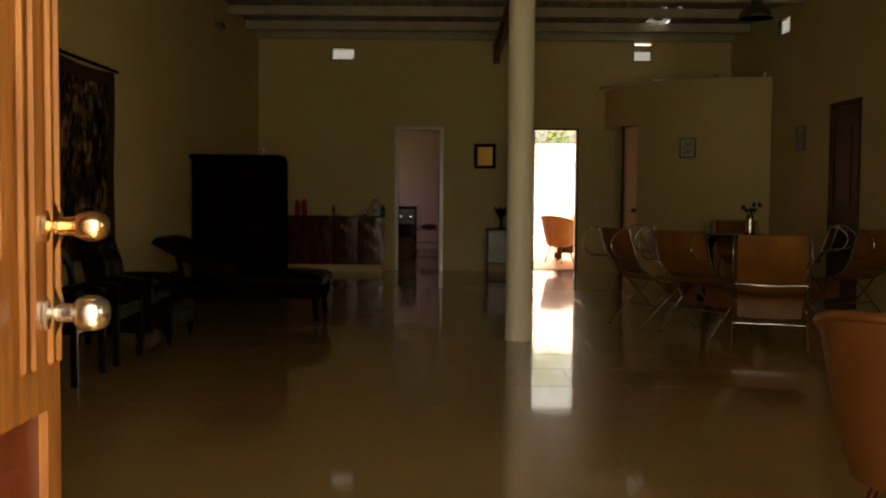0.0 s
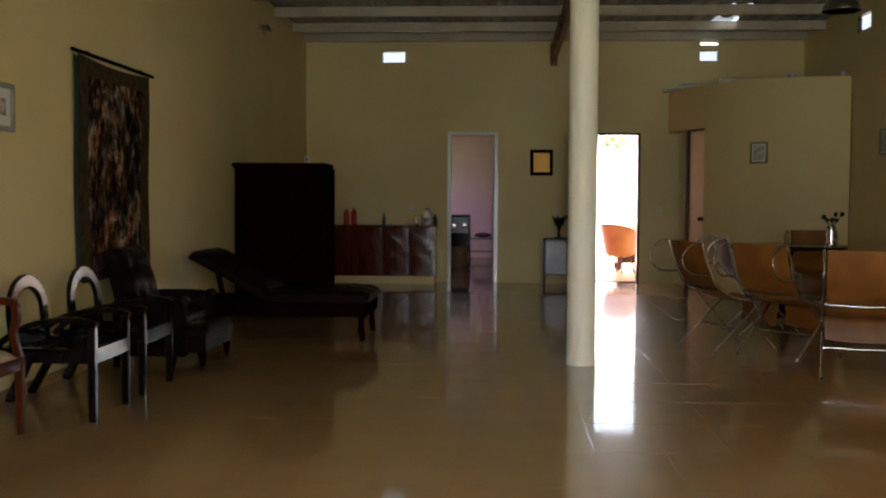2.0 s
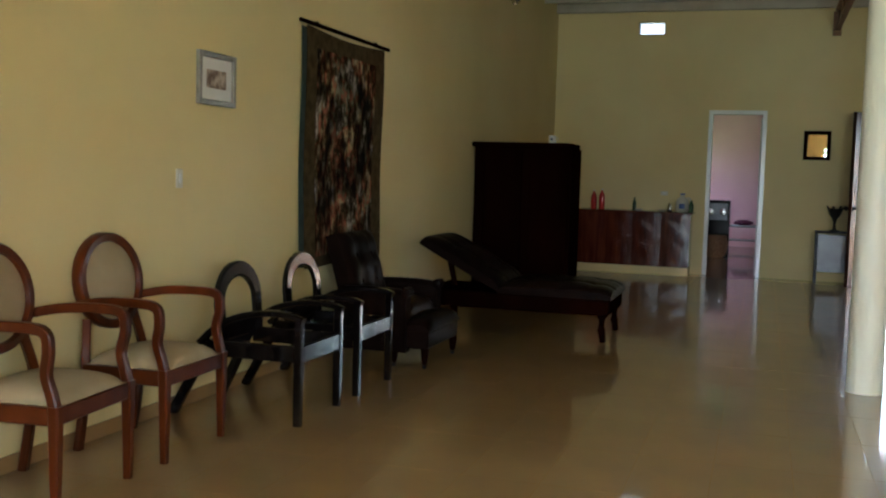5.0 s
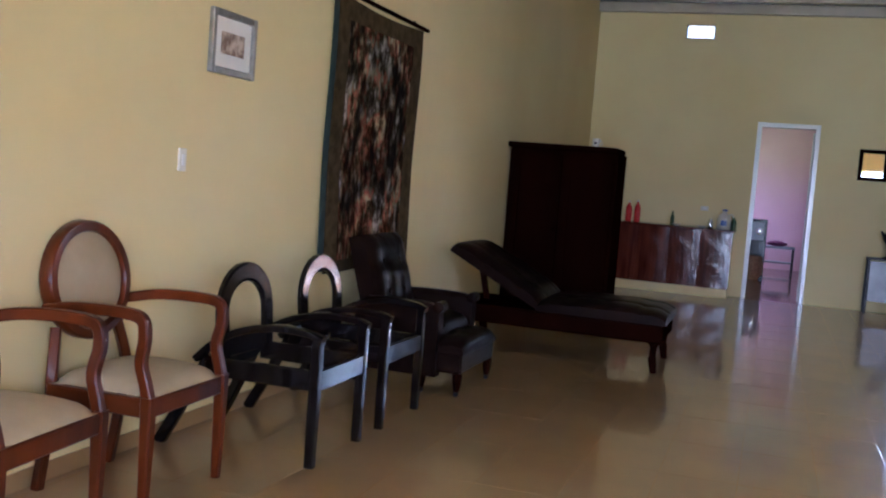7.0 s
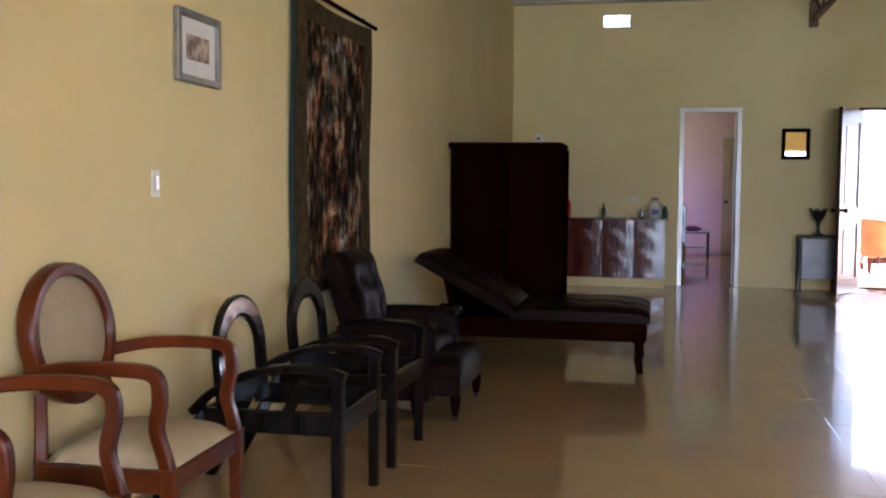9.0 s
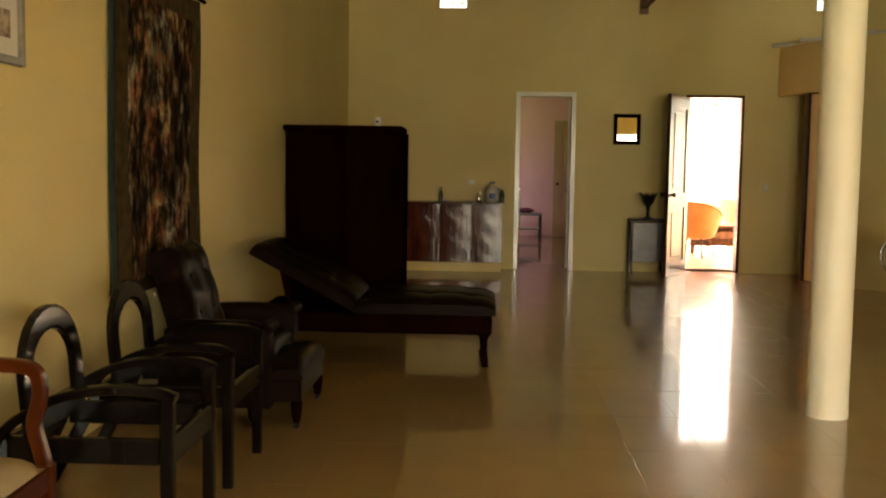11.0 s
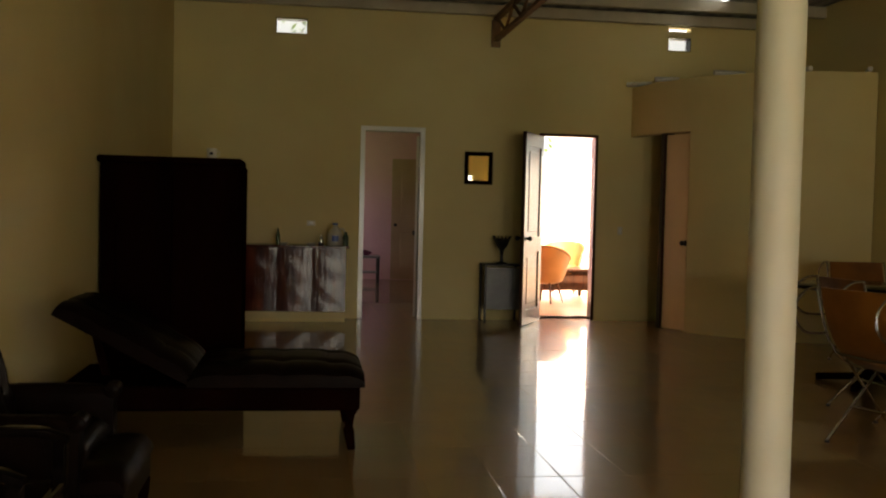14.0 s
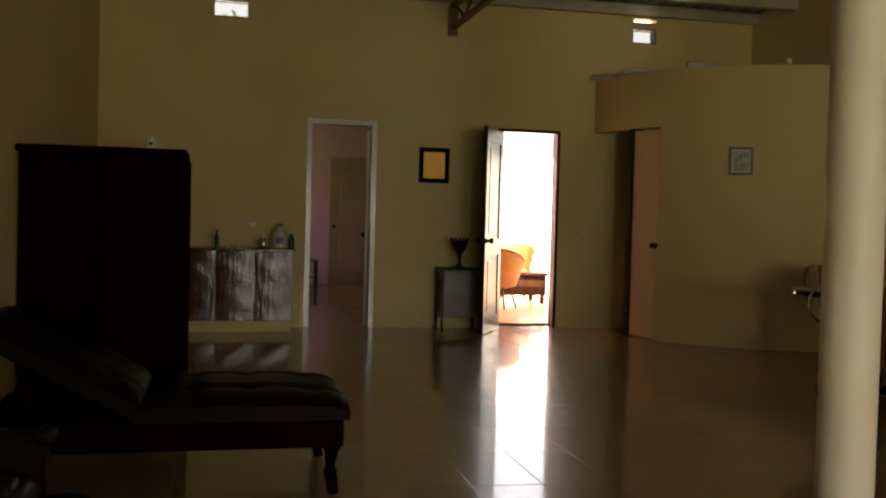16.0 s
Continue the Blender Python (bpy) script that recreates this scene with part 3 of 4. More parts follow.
def red_armchair():
    c = thing("oval_back_armchair", pose(0, 0, 0), "red-brown polished wooden armchair with oval cream back and seat", "armchair", "oval-back armchairs")
    for s in (-1, 1):
        y = s * 0.235
        part("front_leg", sweep([(0.205, y, 0), (0.205, y, 0.20), (0.205, y, 0.39)], 0.019, 0.019, square=True, taper=[0.75, 1, 1.15]), REDWOOD, c)
        part("back_leg", sweep(curve([(-0.235, y * 0.85, 0), (-0.205, y * 0.87, 0.2), (-0.19, y * 0.9, 0.38), (-0.215, y * 0.72, 0.56)]), 0.018, square=True), REDWOOD, c)
        part("arm", sweep(curve([(-0.212, y * 0.98, 0.630), (-0.08, y * 1.06, 0.655), (0.09, y * 1.08, 0.660), (0.172, y * 1.06, 0.645), (0.186, y * 1.05, 0.58), (0.172, y * 1.02, 0.50), (0.190, y, 0.43), (0.205, y, 0.375)], 5), 0.019, 0.017, square=True, up=(0, 1, 0)), REDWOOD, c)
        part("side_rail", box(-0.185, 0.187, y - 0.014, y + 0.014, 0.32, 0.385, 0.006), REDWOOD, c)
    part("front_rail", box(0.190, 0.219, -0.217, 0.217, 0.32, 0.385, 0.006), REDWOOD, c)
    part("back_rail", box(-0.212, -0.186, -0.19, 0.19, 0.32, 0.385, 0.006), REDWOOD, c)
    part("seat", cushion(-0.185, 0.212, -0.225, 0.225, 0.386, 0.425, puff=0.025), CREAM, c, "cream upholstered seat", True)
    tilt = Matrix.Translation((-0.225, 0, 0.715)) @ Matrix.Rotation(radians(-8), 4, "Y")
    ring = [tilt @ Vector((0, 0.208 * math.cos(2 * math.pi * k / 36), 0.192 * math.sin(2 * math.pi * k / 36))) for k in range(36)]
    part("back_frame", sweep(ring, 0.020, 0.026, closed=True, square=True, up=(1, 0, 0)), REDWOOD, c, smooth=True)
    pad = bmesh.new()
    bmesh.ops.create_uvsphere(pad, u_segments=28, v_segments=14, radius=1, matrix=tilt @ Matrix.Diagonal((0.028, 0.197, 0.181, 1)))
    part("back_pad", pad, CREAM, c, "cream oval back pad", True)
    return c


ra = red_armchair()
ra.matrix_world = pose(-2.150, 5.020, 0, 0, 0, 1.5)
copy_thing(ra, pose(-2.140, 4.315, 0, 0, 0, 5))


def black_chair():
    c = thing("black_chair_frame", pose(0, 0, 0), "black lacquered arch-back chair frame without its seat cushion", "chair", "black chair frames")
    for s in (-1, 1):
        y = s * 0.235
        part("front_leg", sweep([(0.30, y, 0), (0.30, y, 0.30), (0.30, y, 0.512)], 0.021, square=True, taper=[0.9, 1, 1.0]), BLACK, c)
        part("back_leg", sweep(curve([(-0.385, y, 0), (-0.30, y * 0.95, 0.16), (-0.20, y * 0.85, 0.36)]), 0.020, 0.024, square=True), BLACK, c)
        part("arm", sweep(curve([(-0.235, y * 0.98, 0.365), (-0.16, y * 0.98, 0.435), (-0.04, y * 0.98, 0.50), (0.11, y, 0.532), (0.25, y, 0.530), (0.325, y, 0.508)]), 0.025, 0.015, square=True), BLACK, c, smooth=True)
        part("side_rail", box(-0.19, 0.279, y - 0.014, y + 0.014, 0.305, 0.385, 0.005), BLACK, c)
    part("front_rail", box(0.292, 0.318, -0.214, 0.214, 0.300, 0.388, 0.006), BLACK, c)
    part("back_rail", box(-0.215, -0.185, -0.20, 0.20, 0.31, 0.38, 0.005), BLACK, c)
    path = [(-0.135, -0.180, 0.33), (-0.145, -0.190, 0.46)]
    for k in range(13):
        a = math.pi - math.pi * k / 12
        path.append((-0.153 - 0.014 * math.sin(a), 0.192 * math.cos(a), 0.555 + 0.160 * math.sin(a)))
    path += [(-0.145, 0.190, 0.46), (-0.135, 0.180, 0.33)]
    part("back_arch", sweep(path, 0.040, 0.013, square=True, up=(1, 0, 0.08)), BLACK, c, "glossy arched back hoop")
    part("back_crossbar", box(-0.158, -0.132, -0.16, 0.16, 0.370, 0.455, 0.005), BLACK, c)
    return c


bc = black_chair()
bc.matrix_world = pose(-2.012, 5.79, 0, 0, 0, 0.6)
copy_thing(bc, pose(-2.010, 6.52, 0, 0, 0, -0.4))

rec = thing("recliner", pose(-2.0, 7.46, 0), "dark brown tufted leather armchair with a pulled-out footrest", "armchair")
lean = Matrix.Translation((-0.12, 0, 0.34)) @ Matrix.Rotation(radians(-106), 4, "Y") @ Matrix.Diagonal((1, 1, -1, 1))
part("backrest", cushion(0.0, 0.50, -0.28, 0.28, -0.07, 0.06, [(0.16, -0.12), (0.16, 0.12), (0.34, -0.12), (0.34, 0.12)], turn=lean, depth=0.020), LEATHER, rec, "buttoned leather backrest", True)
for x in (0.16, 0.34):
    for y in (-0.12, 0.12):
        part("button", lathe([(0.012, 0), (0.012, 0.006), (0.004, 0.010)], 10, lean @ Vector((x, y, 0.052)), None, Matrix.Rotation(radians(74), 4, "Y")), LEATHER, rec, smooth=True)
part("seat", cushion(-0.20, 0.26, -0.25, 0.25, 0.26, 0.40), LEATHER, rec, smooth=True)
part("base", box(-0.28, 0.24, -0.27, 0.27, 0.10, 0.262, 0.012), LEATHER, rec)
for s in (-1, 1):
    part("armrest", cushion(-0.22, 0.27, s * 0.31 - 0.045, s * 0.31 + 0.045, 0.10, 0.495, puff=0.008, n=8), LEATHER, rec, smooth=True)
    part("arm_roll", lathe([(0.020, -0.052), (0.030, -0.046), (0.030, 0.046), (0.020, 0.052)], 14, (0.262, s * 0.31, 0.478), None, Matrix.Rotation(radians(90), 4, "X")), LEATHER, rec, smooth=True)
    part("back_leg", lathe([(0.022, 0), (0.028, 0.10)], 10, (-0.24, s * 0.24, 0)), DARKWOOD, rec)
foot = thing("footstool", pose(-1.72, 7.45, 0), "low dark brown leather footstool on small legs", "footstool")
part("pad", cushion(-0.14, 0.14, -0.33, 0.33, 0.235, 0.315, [(0, -0.15), (0, 0.15)]), LEATHER, foot, smooth=True)
part("body", box(-0.13, 0.13, -0.32, 0.32, 0.125, 0.236, 0.012), LEATHER, foot)
for x in (-0.10, 0.105):
    for y in (-0.295, 0.295):
        leg = part("leg", lathe([(0.016, 0.028), (0.024, 0.07), (0.028, 0.126)], 10, (x, y, 0)), DARKWOOD, foot, smooth=True)
        part("caster", lathe([(0.011, -0.012), (0.014, -0.006), (0.014, 0.006), (0.011, 0.012)], 12, (x, y, 0.014), None, Matrix.Rotation(radians(90), 4, "X")), BLACKMETAL, leg, smooth=True)

# ---- chaise longue ----
ch = thing("chaise_longue", pose(-1.45, 9.04, 0), "dark brown leather chaise longue with its headrest raised", "chaise longue")
part("frame", box(-0.72, 0.755, -0.36, 0.36, 0.20, 0.325, 0.012), DARKWOOD, ch)
tuft = [(x, y) for x in (0.12, 0.36, 0.62) for y in (-0.18, 0.18)]
part("mattress", cushion(-0.10, 0.775, -0.40, 0.385, 0.326, 0.425, tuft, n=26), LEATHER, ch, "buttoned leather pad", True)
part("headrest", cushion(0.0, 0.74, -0.385, 0.385, 0.0, 0.10, [(0.2, -0.18), (0.2, 0.18), (0.5, -0.18), (0.5, 0.18)], n=22, turn=Matrix.Translation((-0.09, 0, 0.330)) @ Matrix.Rotation(radians(180), 4, "Z") @ Matrix.Rotation(radians(-28), 4, "Y")), LEATHER, ch, "raised leather headrest", True)
part("headrest_strut", sweep([(-0.55, 0, 0.30), (-0.62, 0, 0.60)], 0.02, square=True), DARKWOOD, ch)
for x in (-0.66, 0.705):
    for y in (-0.335, 0.335):
        part("leg", sweep([(x + 0.012, y, 0), (x - 0.004, y, 0.10), (x, y, 0.2)], 0.034, square=True, taper=[0.6, 0.8, 1.1]), DARKWOOD, ch)

# ---- armoire ----
ar = thing("armoire", pose(-1.905, 11.10, 0), "near-black wooden two-door wardrobe", "wardrobe")
part("body", box(-0.49, 0.485, -0.24, 0.27, 0.06, 1.51, 0.004), DARKWOOD, ar)
part("cornice", box(-0.51, 0.475, -0.295, 0.24, 1.5105, 1.558, 0.010), DARKWOOD, ar)
part("plinth", box(-0.46, 0.47, -0.25, 0.26, 0.0, 0.0595), DARKWOOD, ar)
for s in (-1, 1):
    dr = part("door", holed(min(0.008 * s, 0.455 * s), max(0.008 * s, 0.455 * s), 0.08, 1.47, -0.266, -0.242, [(min(0.08 * s, 0.385 * s), max(0.08 * s, 0.385 * s), 0.20, 1.36)], "x"), DARKWOOD, ar)
    part("panel", box(min(0.08 * s, 0.385 * s), max(0.08 * s, 0.385 * s), -0.254, -0.243, 0.20, 1.36), DARKWOOD, dr)
    part("handle", lathe([(0.008, 0), (0.008, 0.012), (0.014, 0.018), (0.010, 0.026)], 12, (0.04 * s, -0.267, 0.8), None, Matrix.Rotation(radians(90), 4, "X")), DARKWOOD, dr, smooth=True)
cup = thing("cup", pose(-1.66, 11.05, 1.560), "small white mug with a printed dot on the wardrobe", "cup")
part("body", lathe([(0.032, 0), (0.036, 0.01), (0.036, 0.078), (0.032, 0.078), (0.032, 0.012)], 18), PLASTIC, cup, smooth=True)
part("mark", box(-0.012, 0.012, -0.0385, -0.0355, 0.03, 0.05), BLACKMETAL, cup)
part("handle", sweep([(0.034, 0, 0.06), (0.055, 0, 0.055), (0.058, 0, 0.035), (0.034, 0, 0.022)], 0.005, segs=8), PLASTIC, cup, smooth=True)

# ---- sideboard with bowed doors ----
sb = thing("sideboard", pose(-1.27, 14.845, 0), "glossy red-brown wooden sideboard with bowed wavy doors on a pale plinth", "sideboard")
part("plinth", box(-0.72, 0.74, -0.36, -0.003, 0, 0.110), WALL, sb, "pale yellow plinth")
part("carcass", box(-0.73, 0.745, -0.40, -0.003, 0.1105, 0.80, 0.004), SIDEWOOD, sb)
part("top", box(-0.75, 0.775, -0.47, -0.003, 0.8005, 0.825, 0.006), SIDEWOOD, sb)
for k in range(4):
    x0 = -0.735 + k * 0.371

    def bow(u, v, x0=x0):
        return Vector((x0 + 0.004 + u * 0.363, -0.405 - 0.004 * math.sin(math.pi * u) - 0.002 * math.sin(v * 17 + u * 5) * math.sin(math.pi * u), 0.115 + v * 0.68))
    part("door", sheet(bow, 16, 14, 0.014), SIDEWOOD, sb, smooth=True)


def bottle(name, x, y, z, prof, material, label, cap=None):
    b = thing(name, pose(x, y, z), label, name)
    part("body", lathe(prof, 18), material, b, smooth=True)
    if cap:
        r, z0, z1 = cap
        part("cap", lathe([(r, z0), (r, z1)], 14), PLASTIC, b, smooth=True)
    return b


SBZ = 0.8255
tall = [(0.036, 0), (0.040, 0.008), (0.040, 0.15), (0.032, 0.185), (0.014, 0.215), (0.013, 0.235)]
bottle("bottle", -1.80, 14.60, SBZ, tall, REDLIQ, "red plastic drink bottle with a white cap", (0.015, 0.2355, 0.255))
bottle("bottle", -1.70, 14.64, SBZ, [(r, z * 1.06) for r, z in tall], REDLIQ, "red plastic drink bottle with a white cap", (0.015, 0.250, 0.270))
bottle("bottle", -1.26, 14.58, SBZ, [(0.022, 0), (0.024, 0.006), (0.024, 0.10), (0.010, 0.14), (0.010, 0.175)], GREENGL, "slim dark green glass bottle")
bottle("bottle", -0.80, 14.58, SBZ, [(0.030, 0), (0.034, 0.006), (0.034, 0.07), (0.018, 0.095), (0.018, 0.115)], STEEL, "small steel flask on the sideboard")
bottle("bottle", -0.53, 14.56, SBZ, [(0.030, 0), (0.032, 0.006), (0.032, 0.10), (0.016, 0.13), (0.016, 0.15)], GREENGL, "short dark glass jar")
jug = thing("water_jug", pose(-0.645, 14.60, SBZ), "white plastic jug with a blue printed mark", "jug")
part("body", lathe([(0.070, 0), (0.082, 0.012), (0.082, 0.12), (0.066, 0.165), (0.028, 0.20), (0.026, 0.222)], 22), PLASTIC, jug, smooth=True)
part("cap", lathe([(0.030, 0.2225), (0.030, 0.245)], 14), BLUE, jug, smooth=True)
part("mark", sheet(lambda u, v: Vector((0.0835 * math.sin((u - 0.5) * 0.9), -0.0835 * math.cos((u - 0.5) * 0.9), 0.045 + v * 0.065)), 6, 1, 0.001), BLUE, jug)
part("handle", sweep(curve([(0.055, 0, 0.185), (0.098, 0, 0.17), (0.10, 0, 0.10), (0.080, 0, 0.06)], 4), 0.010, segs=8), PLASTIC, jug, smooth=True)
for x, y in ((-1.20, 14.55), (-0.90, 14.56)):
    g = thing("dish", pose(x, y, SBZ), "small pale dish on the sideboard", "dish", "dishes")
    part("bowl", lathe([(0.028, 0), (0.052, 0.016), (0.055, 0.022), (0.050, 0.021), (0.026, 0.005)], 20), PLASTIC, g, smooth=True)

# ---- stand with a goblet vase ----
st = thing("side_stand", pose(1.215, 14.62, 0), "narrow dark iron stand with a grey front panel", "stand")
part("top", box(-0.215, 0.215, -0.16, 0.16, 0.635, 0.655, 0.004), BLACKMETAL, st)
for x in (-0.20, 0.20):
    for y in (-0.145, 0.145):
        part("leg", box(x - 0.012, x + 0.012, y - 0.012, y + 0.012, 0, 0.6345), BLACKMETAL, st)
part("panel", box(-0.187, 0.187, -0.150, -0.140, 0.15, 0.62, 0.003), GREYPANEL, st, "grey metal front panel")
vs = thing("goblet_vase", pose(1.215, 14.60, 0.6555), "dark iron goblet vase with a frilled rim", "vase")
part("cup", lathe([(0.060, 0), (0.062, 0.012), (0.022, 0.025), (0.016, 0.09), (0.024, 0.14), (0.030, 0.16), (0.062, 0.20), (0.078, 0.24), (0.092, 0.285), (0.086, 0.285), (0.060, 0.215)], 18), BLACKMETAL, vs, smooth=True)
for k in range(7):
    a = 2 * math.pi * k / 7
    part("frill", sweep([(0.08 * math.cos(a), 0.08 * math.sin(a), 0.27), (0.105 * math.cos(a), 0.105 * math.sin(a), 0.315)], 0.012, segs=6, taper=[1, 0.5]), BLACKMETAL, vs)

# ---- pictures, mirror, tapestry, switches ----


def picture(name, m, w, h, bar, frame_mat, label, inner_mat, mount=0.0, category="picture"):
    """Hangs with its back at y = 0, facing -y."""
    p = thing(name, m, label, category)
    for x in (-w / 2 + bar / 2, w / 2 - bar / 2):
        part("frame_bar", box(x - bar / 2, x + bar / 2, -0.026, -0.002, -h / 2, h / 2, 0.004), frame_mat, p)
    for z in (-h / 2 + bar / 2, h / 2 - bar / 2):
        part("frame_bar", box(-w / 2 + bar + 0.0003, w / 2 - bar - 0.0003, -0.025, -0.002, z - bar / 2, z + bar / 2, 0.004), frame_mat, p)
    if mount:
        part("mount", box(-w / 2 + bar * 0.8, w / 2 - bar * 0.8, -0.010, -0.003, -h / 2 + bar * 0.8, h / 2 - bar * 0.8), MOUNT, p)
        part("print", box(-w / 2 + bar + mount, w / 2 - bar - mount, -0.014, -0.0105, -h / 2 + bar + mount, h / 2 - bar - mount), inner_mat, p)
    else:
        part("glass", box(-w / 2 + bar * 0.8, w / 2 - bar * 0.8, -0.010, -0.003, -h / 2 + bar * 0.8, h / 2 - bar * 0.8), inner_mat, p)
    return p


picture("wall_mirror", pose(0.971, NORTH, 1.727), 0.325, 0.37, 0.045, DARKWOOD, "small wall mirror in a broad black frame", MIRROR, category="mirror")
picture("framed_print", pose(WEST, 5.955, 1.685, 0, 0, 90), 0.372, 0.275, 0.03, SILVER, "small print with white mount in a silver frame", SEPIA, 0.06)
pp = arc(radians(57), 0.004)
picture("framed_drawing", pose(pp[0], pp[1], 1.79, 0, 0, -33), 0.22, 0.265, 0.022, SILVER, "small drawing in a thin grey frame on the partition", PALEPRINT, 0.02)
picture("framed_sketch", pose(EAST, 11.77, 1.845, 0, 0, -90), 0.26, 0.29, 0.022, SILVER, "small drawing in a thin grey frame", PALEPRINT, 0.02)

tp = thing("tapestry", pose(WEST, 7.65, 0), "dark woven picture tapestry hanging from a rod", "tapestry")


def hang(y0, y1, z0, z1, x=0.030):
    def f(u, v):
        y, z = y0 + (y1 - y0) * u, z0 + (z1 - z0) * v
        return Vector((x + 0.010 * math.sin(y * 9) * (2.2 - z) - 0.006 * math.cos(z * 5), y, z - 0.030 * math.sin(math.pi * (y + 0.72) / 1.44) * (z > 2)))
    return f


part("picture_field", sheet(hang(-0.52, 0.50, 0.67, 2.0), 14, 16, 0.004), TAPESTRY, tp, "woven scene in muted rose, ochre and grey", True)
part("side_border", sheet(hang(-0.66, -0.52, 0.60, 2.135), 3, 16, 0.004), CLOTHEDGE, tp, smooth=True)
part("side_border", sheet(hang(0.50, 0.66, 0.60, 2.135), 3, 16, 0.004), CLOTHEDGE, tp, smooth=True)
part("top_border", sheet(hang(-0.5195, 0.4995, 2.0005, 2.135), 14, 3, 0.004), CLOTHEDGE, tp, smooth=True)
part("bottom_border", sheet(hang(-0.5195, 0.4995, 0.60, 0.6695), 14, 2, 0.004), CLOTHEDGE, tp, smooth=True)
part("lining", sheet(hang(-0.70, 0.64, 0.61, 2.12, 0.016), 10, 10, 0.003), CLOTHGREEN, tp, "dark green lining cloth", True)
part("rod", sweep([(0.035, -0.76, 2.145), (0.035, 0.74, 2.145)], 0.012, segs=10), DARKWOOD, tp, smooth=True)
for y in (-0.5, 0.5):
    part("hook", box(0.001, 0.034, y - 0.006, y + 0.006, 2.156, 2.168), BLACKMETAL, tp)


def switch(m, w=0.055, h=0.095):
    s = thing("light_switch", m, "white plastic switch plate on the yellow wall", "switch", "wall plates")
    part("plate", box(-w / 2, w / 2, -0.009, -0.0005, -h / 2, h / 2, 0.003), PLASTIC, s)
    part("rocker", box(-w / 5, w / 5, -0.013, -0.0092, -h / 4, h / 4, 0.002), WHITE, s)
    return s


sw = switch(pose(WEST, 5.625, 1.165, 0, 0, 90))
copy_thing(sw, pose(EAST, 9.70, 1.05, 0, 0, -90))
copy_thing(sw, pose(-0.905, NORTH, 1.06, 0, 90, 0))
copy_thing(sw, pose(2.66, NORTH, 1.05))

# wall spotlight and hanging dome lamp
sp = thing("wall_spotlight", pose(WEST, 12.05, 3.18, 0, 0, 90), "small metal spotlight on a wall bracket", "spotlight")
part("bracket", box(-0.03, 0.03, -0.05, -0.0005, -0.03, 0.03, 0.006), STEEL, sp)
part("head", lathe([(0.022, 0), (0.040, 0.02), (0.048, 0.09), (0.043, 0.09), (0.02, 0.03)], 18, (0, -0.07, 0.02), None, Matrix.Rotation(radians(160), 4, "X")), STEEL, sp, smooth=True)
dl = thing("dome_lamp", pose(3.2, 9.0, 2.75), "hanging polished metal dome lamp on a cord", "pendant lamp")
part("shade", lathe([(0.160, 0.0), (0.150, 0.035), (0.115, 0.085), (0.065, 0.125), (0.052, 0.14), (0.052, 0.20), (0.030, 0.215), (0.026, 0.20), (0.046, 0.13), (0.108, 0.080), (0.143, 0.030), (0.155, 0.0)], 28), ALUMINIUM, dl, "polished metal shade", True)
part("cord", sweep([(0, 0, 0.214), (0, 0, 0.81)], 0.006, segs=8), BLACKMETAL, dl)

# ---- dining corner ----


def sling_chair():
    c = thing("sling_chair", pose(0, 0, 0), "cognac leather sling chair on a chrome tube frame with hoop arms", "chair", "sling chairs")
    line = curve([(-0.385, 0, 0.86), (-0.36, 0, 0.76), (-0.305, 0, 0.62), (-0.215, 0, 0.50), (-0.07, 0, 0.42), (0.10, 0, 0.40), (0.21, 0, 0.415), (0.275, 0, 0.375), (0.285, 0, 0.27), (0.275, 0, 0.20)], 4)
    n = len(line) - 1

    def f(u, v):
        k = u * n
        i = min(int(k), n - 1)
        q = line[i].lerp(line[i + 1], k - i)
        y = (v - 0.5) * 0.48
        return Vector((q.x - 0.018 * (1 - (2 * v - 1) ** 2) * (q.z > 0.5), y, q.z - 0.016 * (1 - (2 * v - 1) ** 2) * (q.z < 0.5)))
    part("sling", sheet(f, n, 8, 0.010), SLING, c, "cognac leather sling seat and back", True)
    for s in (-1, 1):
        y = s * 0.262
        part("arm_hoop", sweep(curve([(-0.385, y, 0.86), (-0.47, y, 0.845), (-0.545, y, 0.775), (-0.545, y, 0.69), (-0.48, y, 0.625), (-0.40, y, 0.61), (-0.30, y, 0.61)], 4), 0.008, segs=8), CHROME, c, smooth=True)
        part("side_tube", sweep(curve([(-0.39, y, 0.86), (-0.31, y, 0.62), (-0.22, y, 0.49), (-0.07, y, 0.412), (0.12, y, 0.395), (0.25, y, 0.41)], 4), 0.008, segs=8), CHROME, c, smooth=True)
        part("front_leg", sweep([(-0.14, y, 0.452), (0.27, y, 0.012)], 0.008, segs=8), CHROME, c, smooth=True)
        part("back_leg", sweep([(0.14, y, 0.40), (-0.27, y, 0.012)], 0.008, segs=8), CHROME, c, smooth=True)
        part("foot", lathe([(0.014, 0), (0.014, 0.012)], 10, (-0.27, y, 0)), BLACKMETAL, c)
        part("foot", lathe([(0.014, 0), (0.014, 0.012)], 10, (0.27, y, 0)), BLACKMETAL, c)
    part("back_bar", sweep([(-0.225, -0.262, 0.495), (-0.25, 0, 0.488), (-0.225, 0.262, 0.495)], 0.009, segs=8), CHROME, c, smooth=True)
    part("lower_bar", sweep([(-0.085, -0.262, 0.187), (-0.085, 0.262, 0.187)], 0.009, segs=8), CHROME, c, smooth=True)
    return c


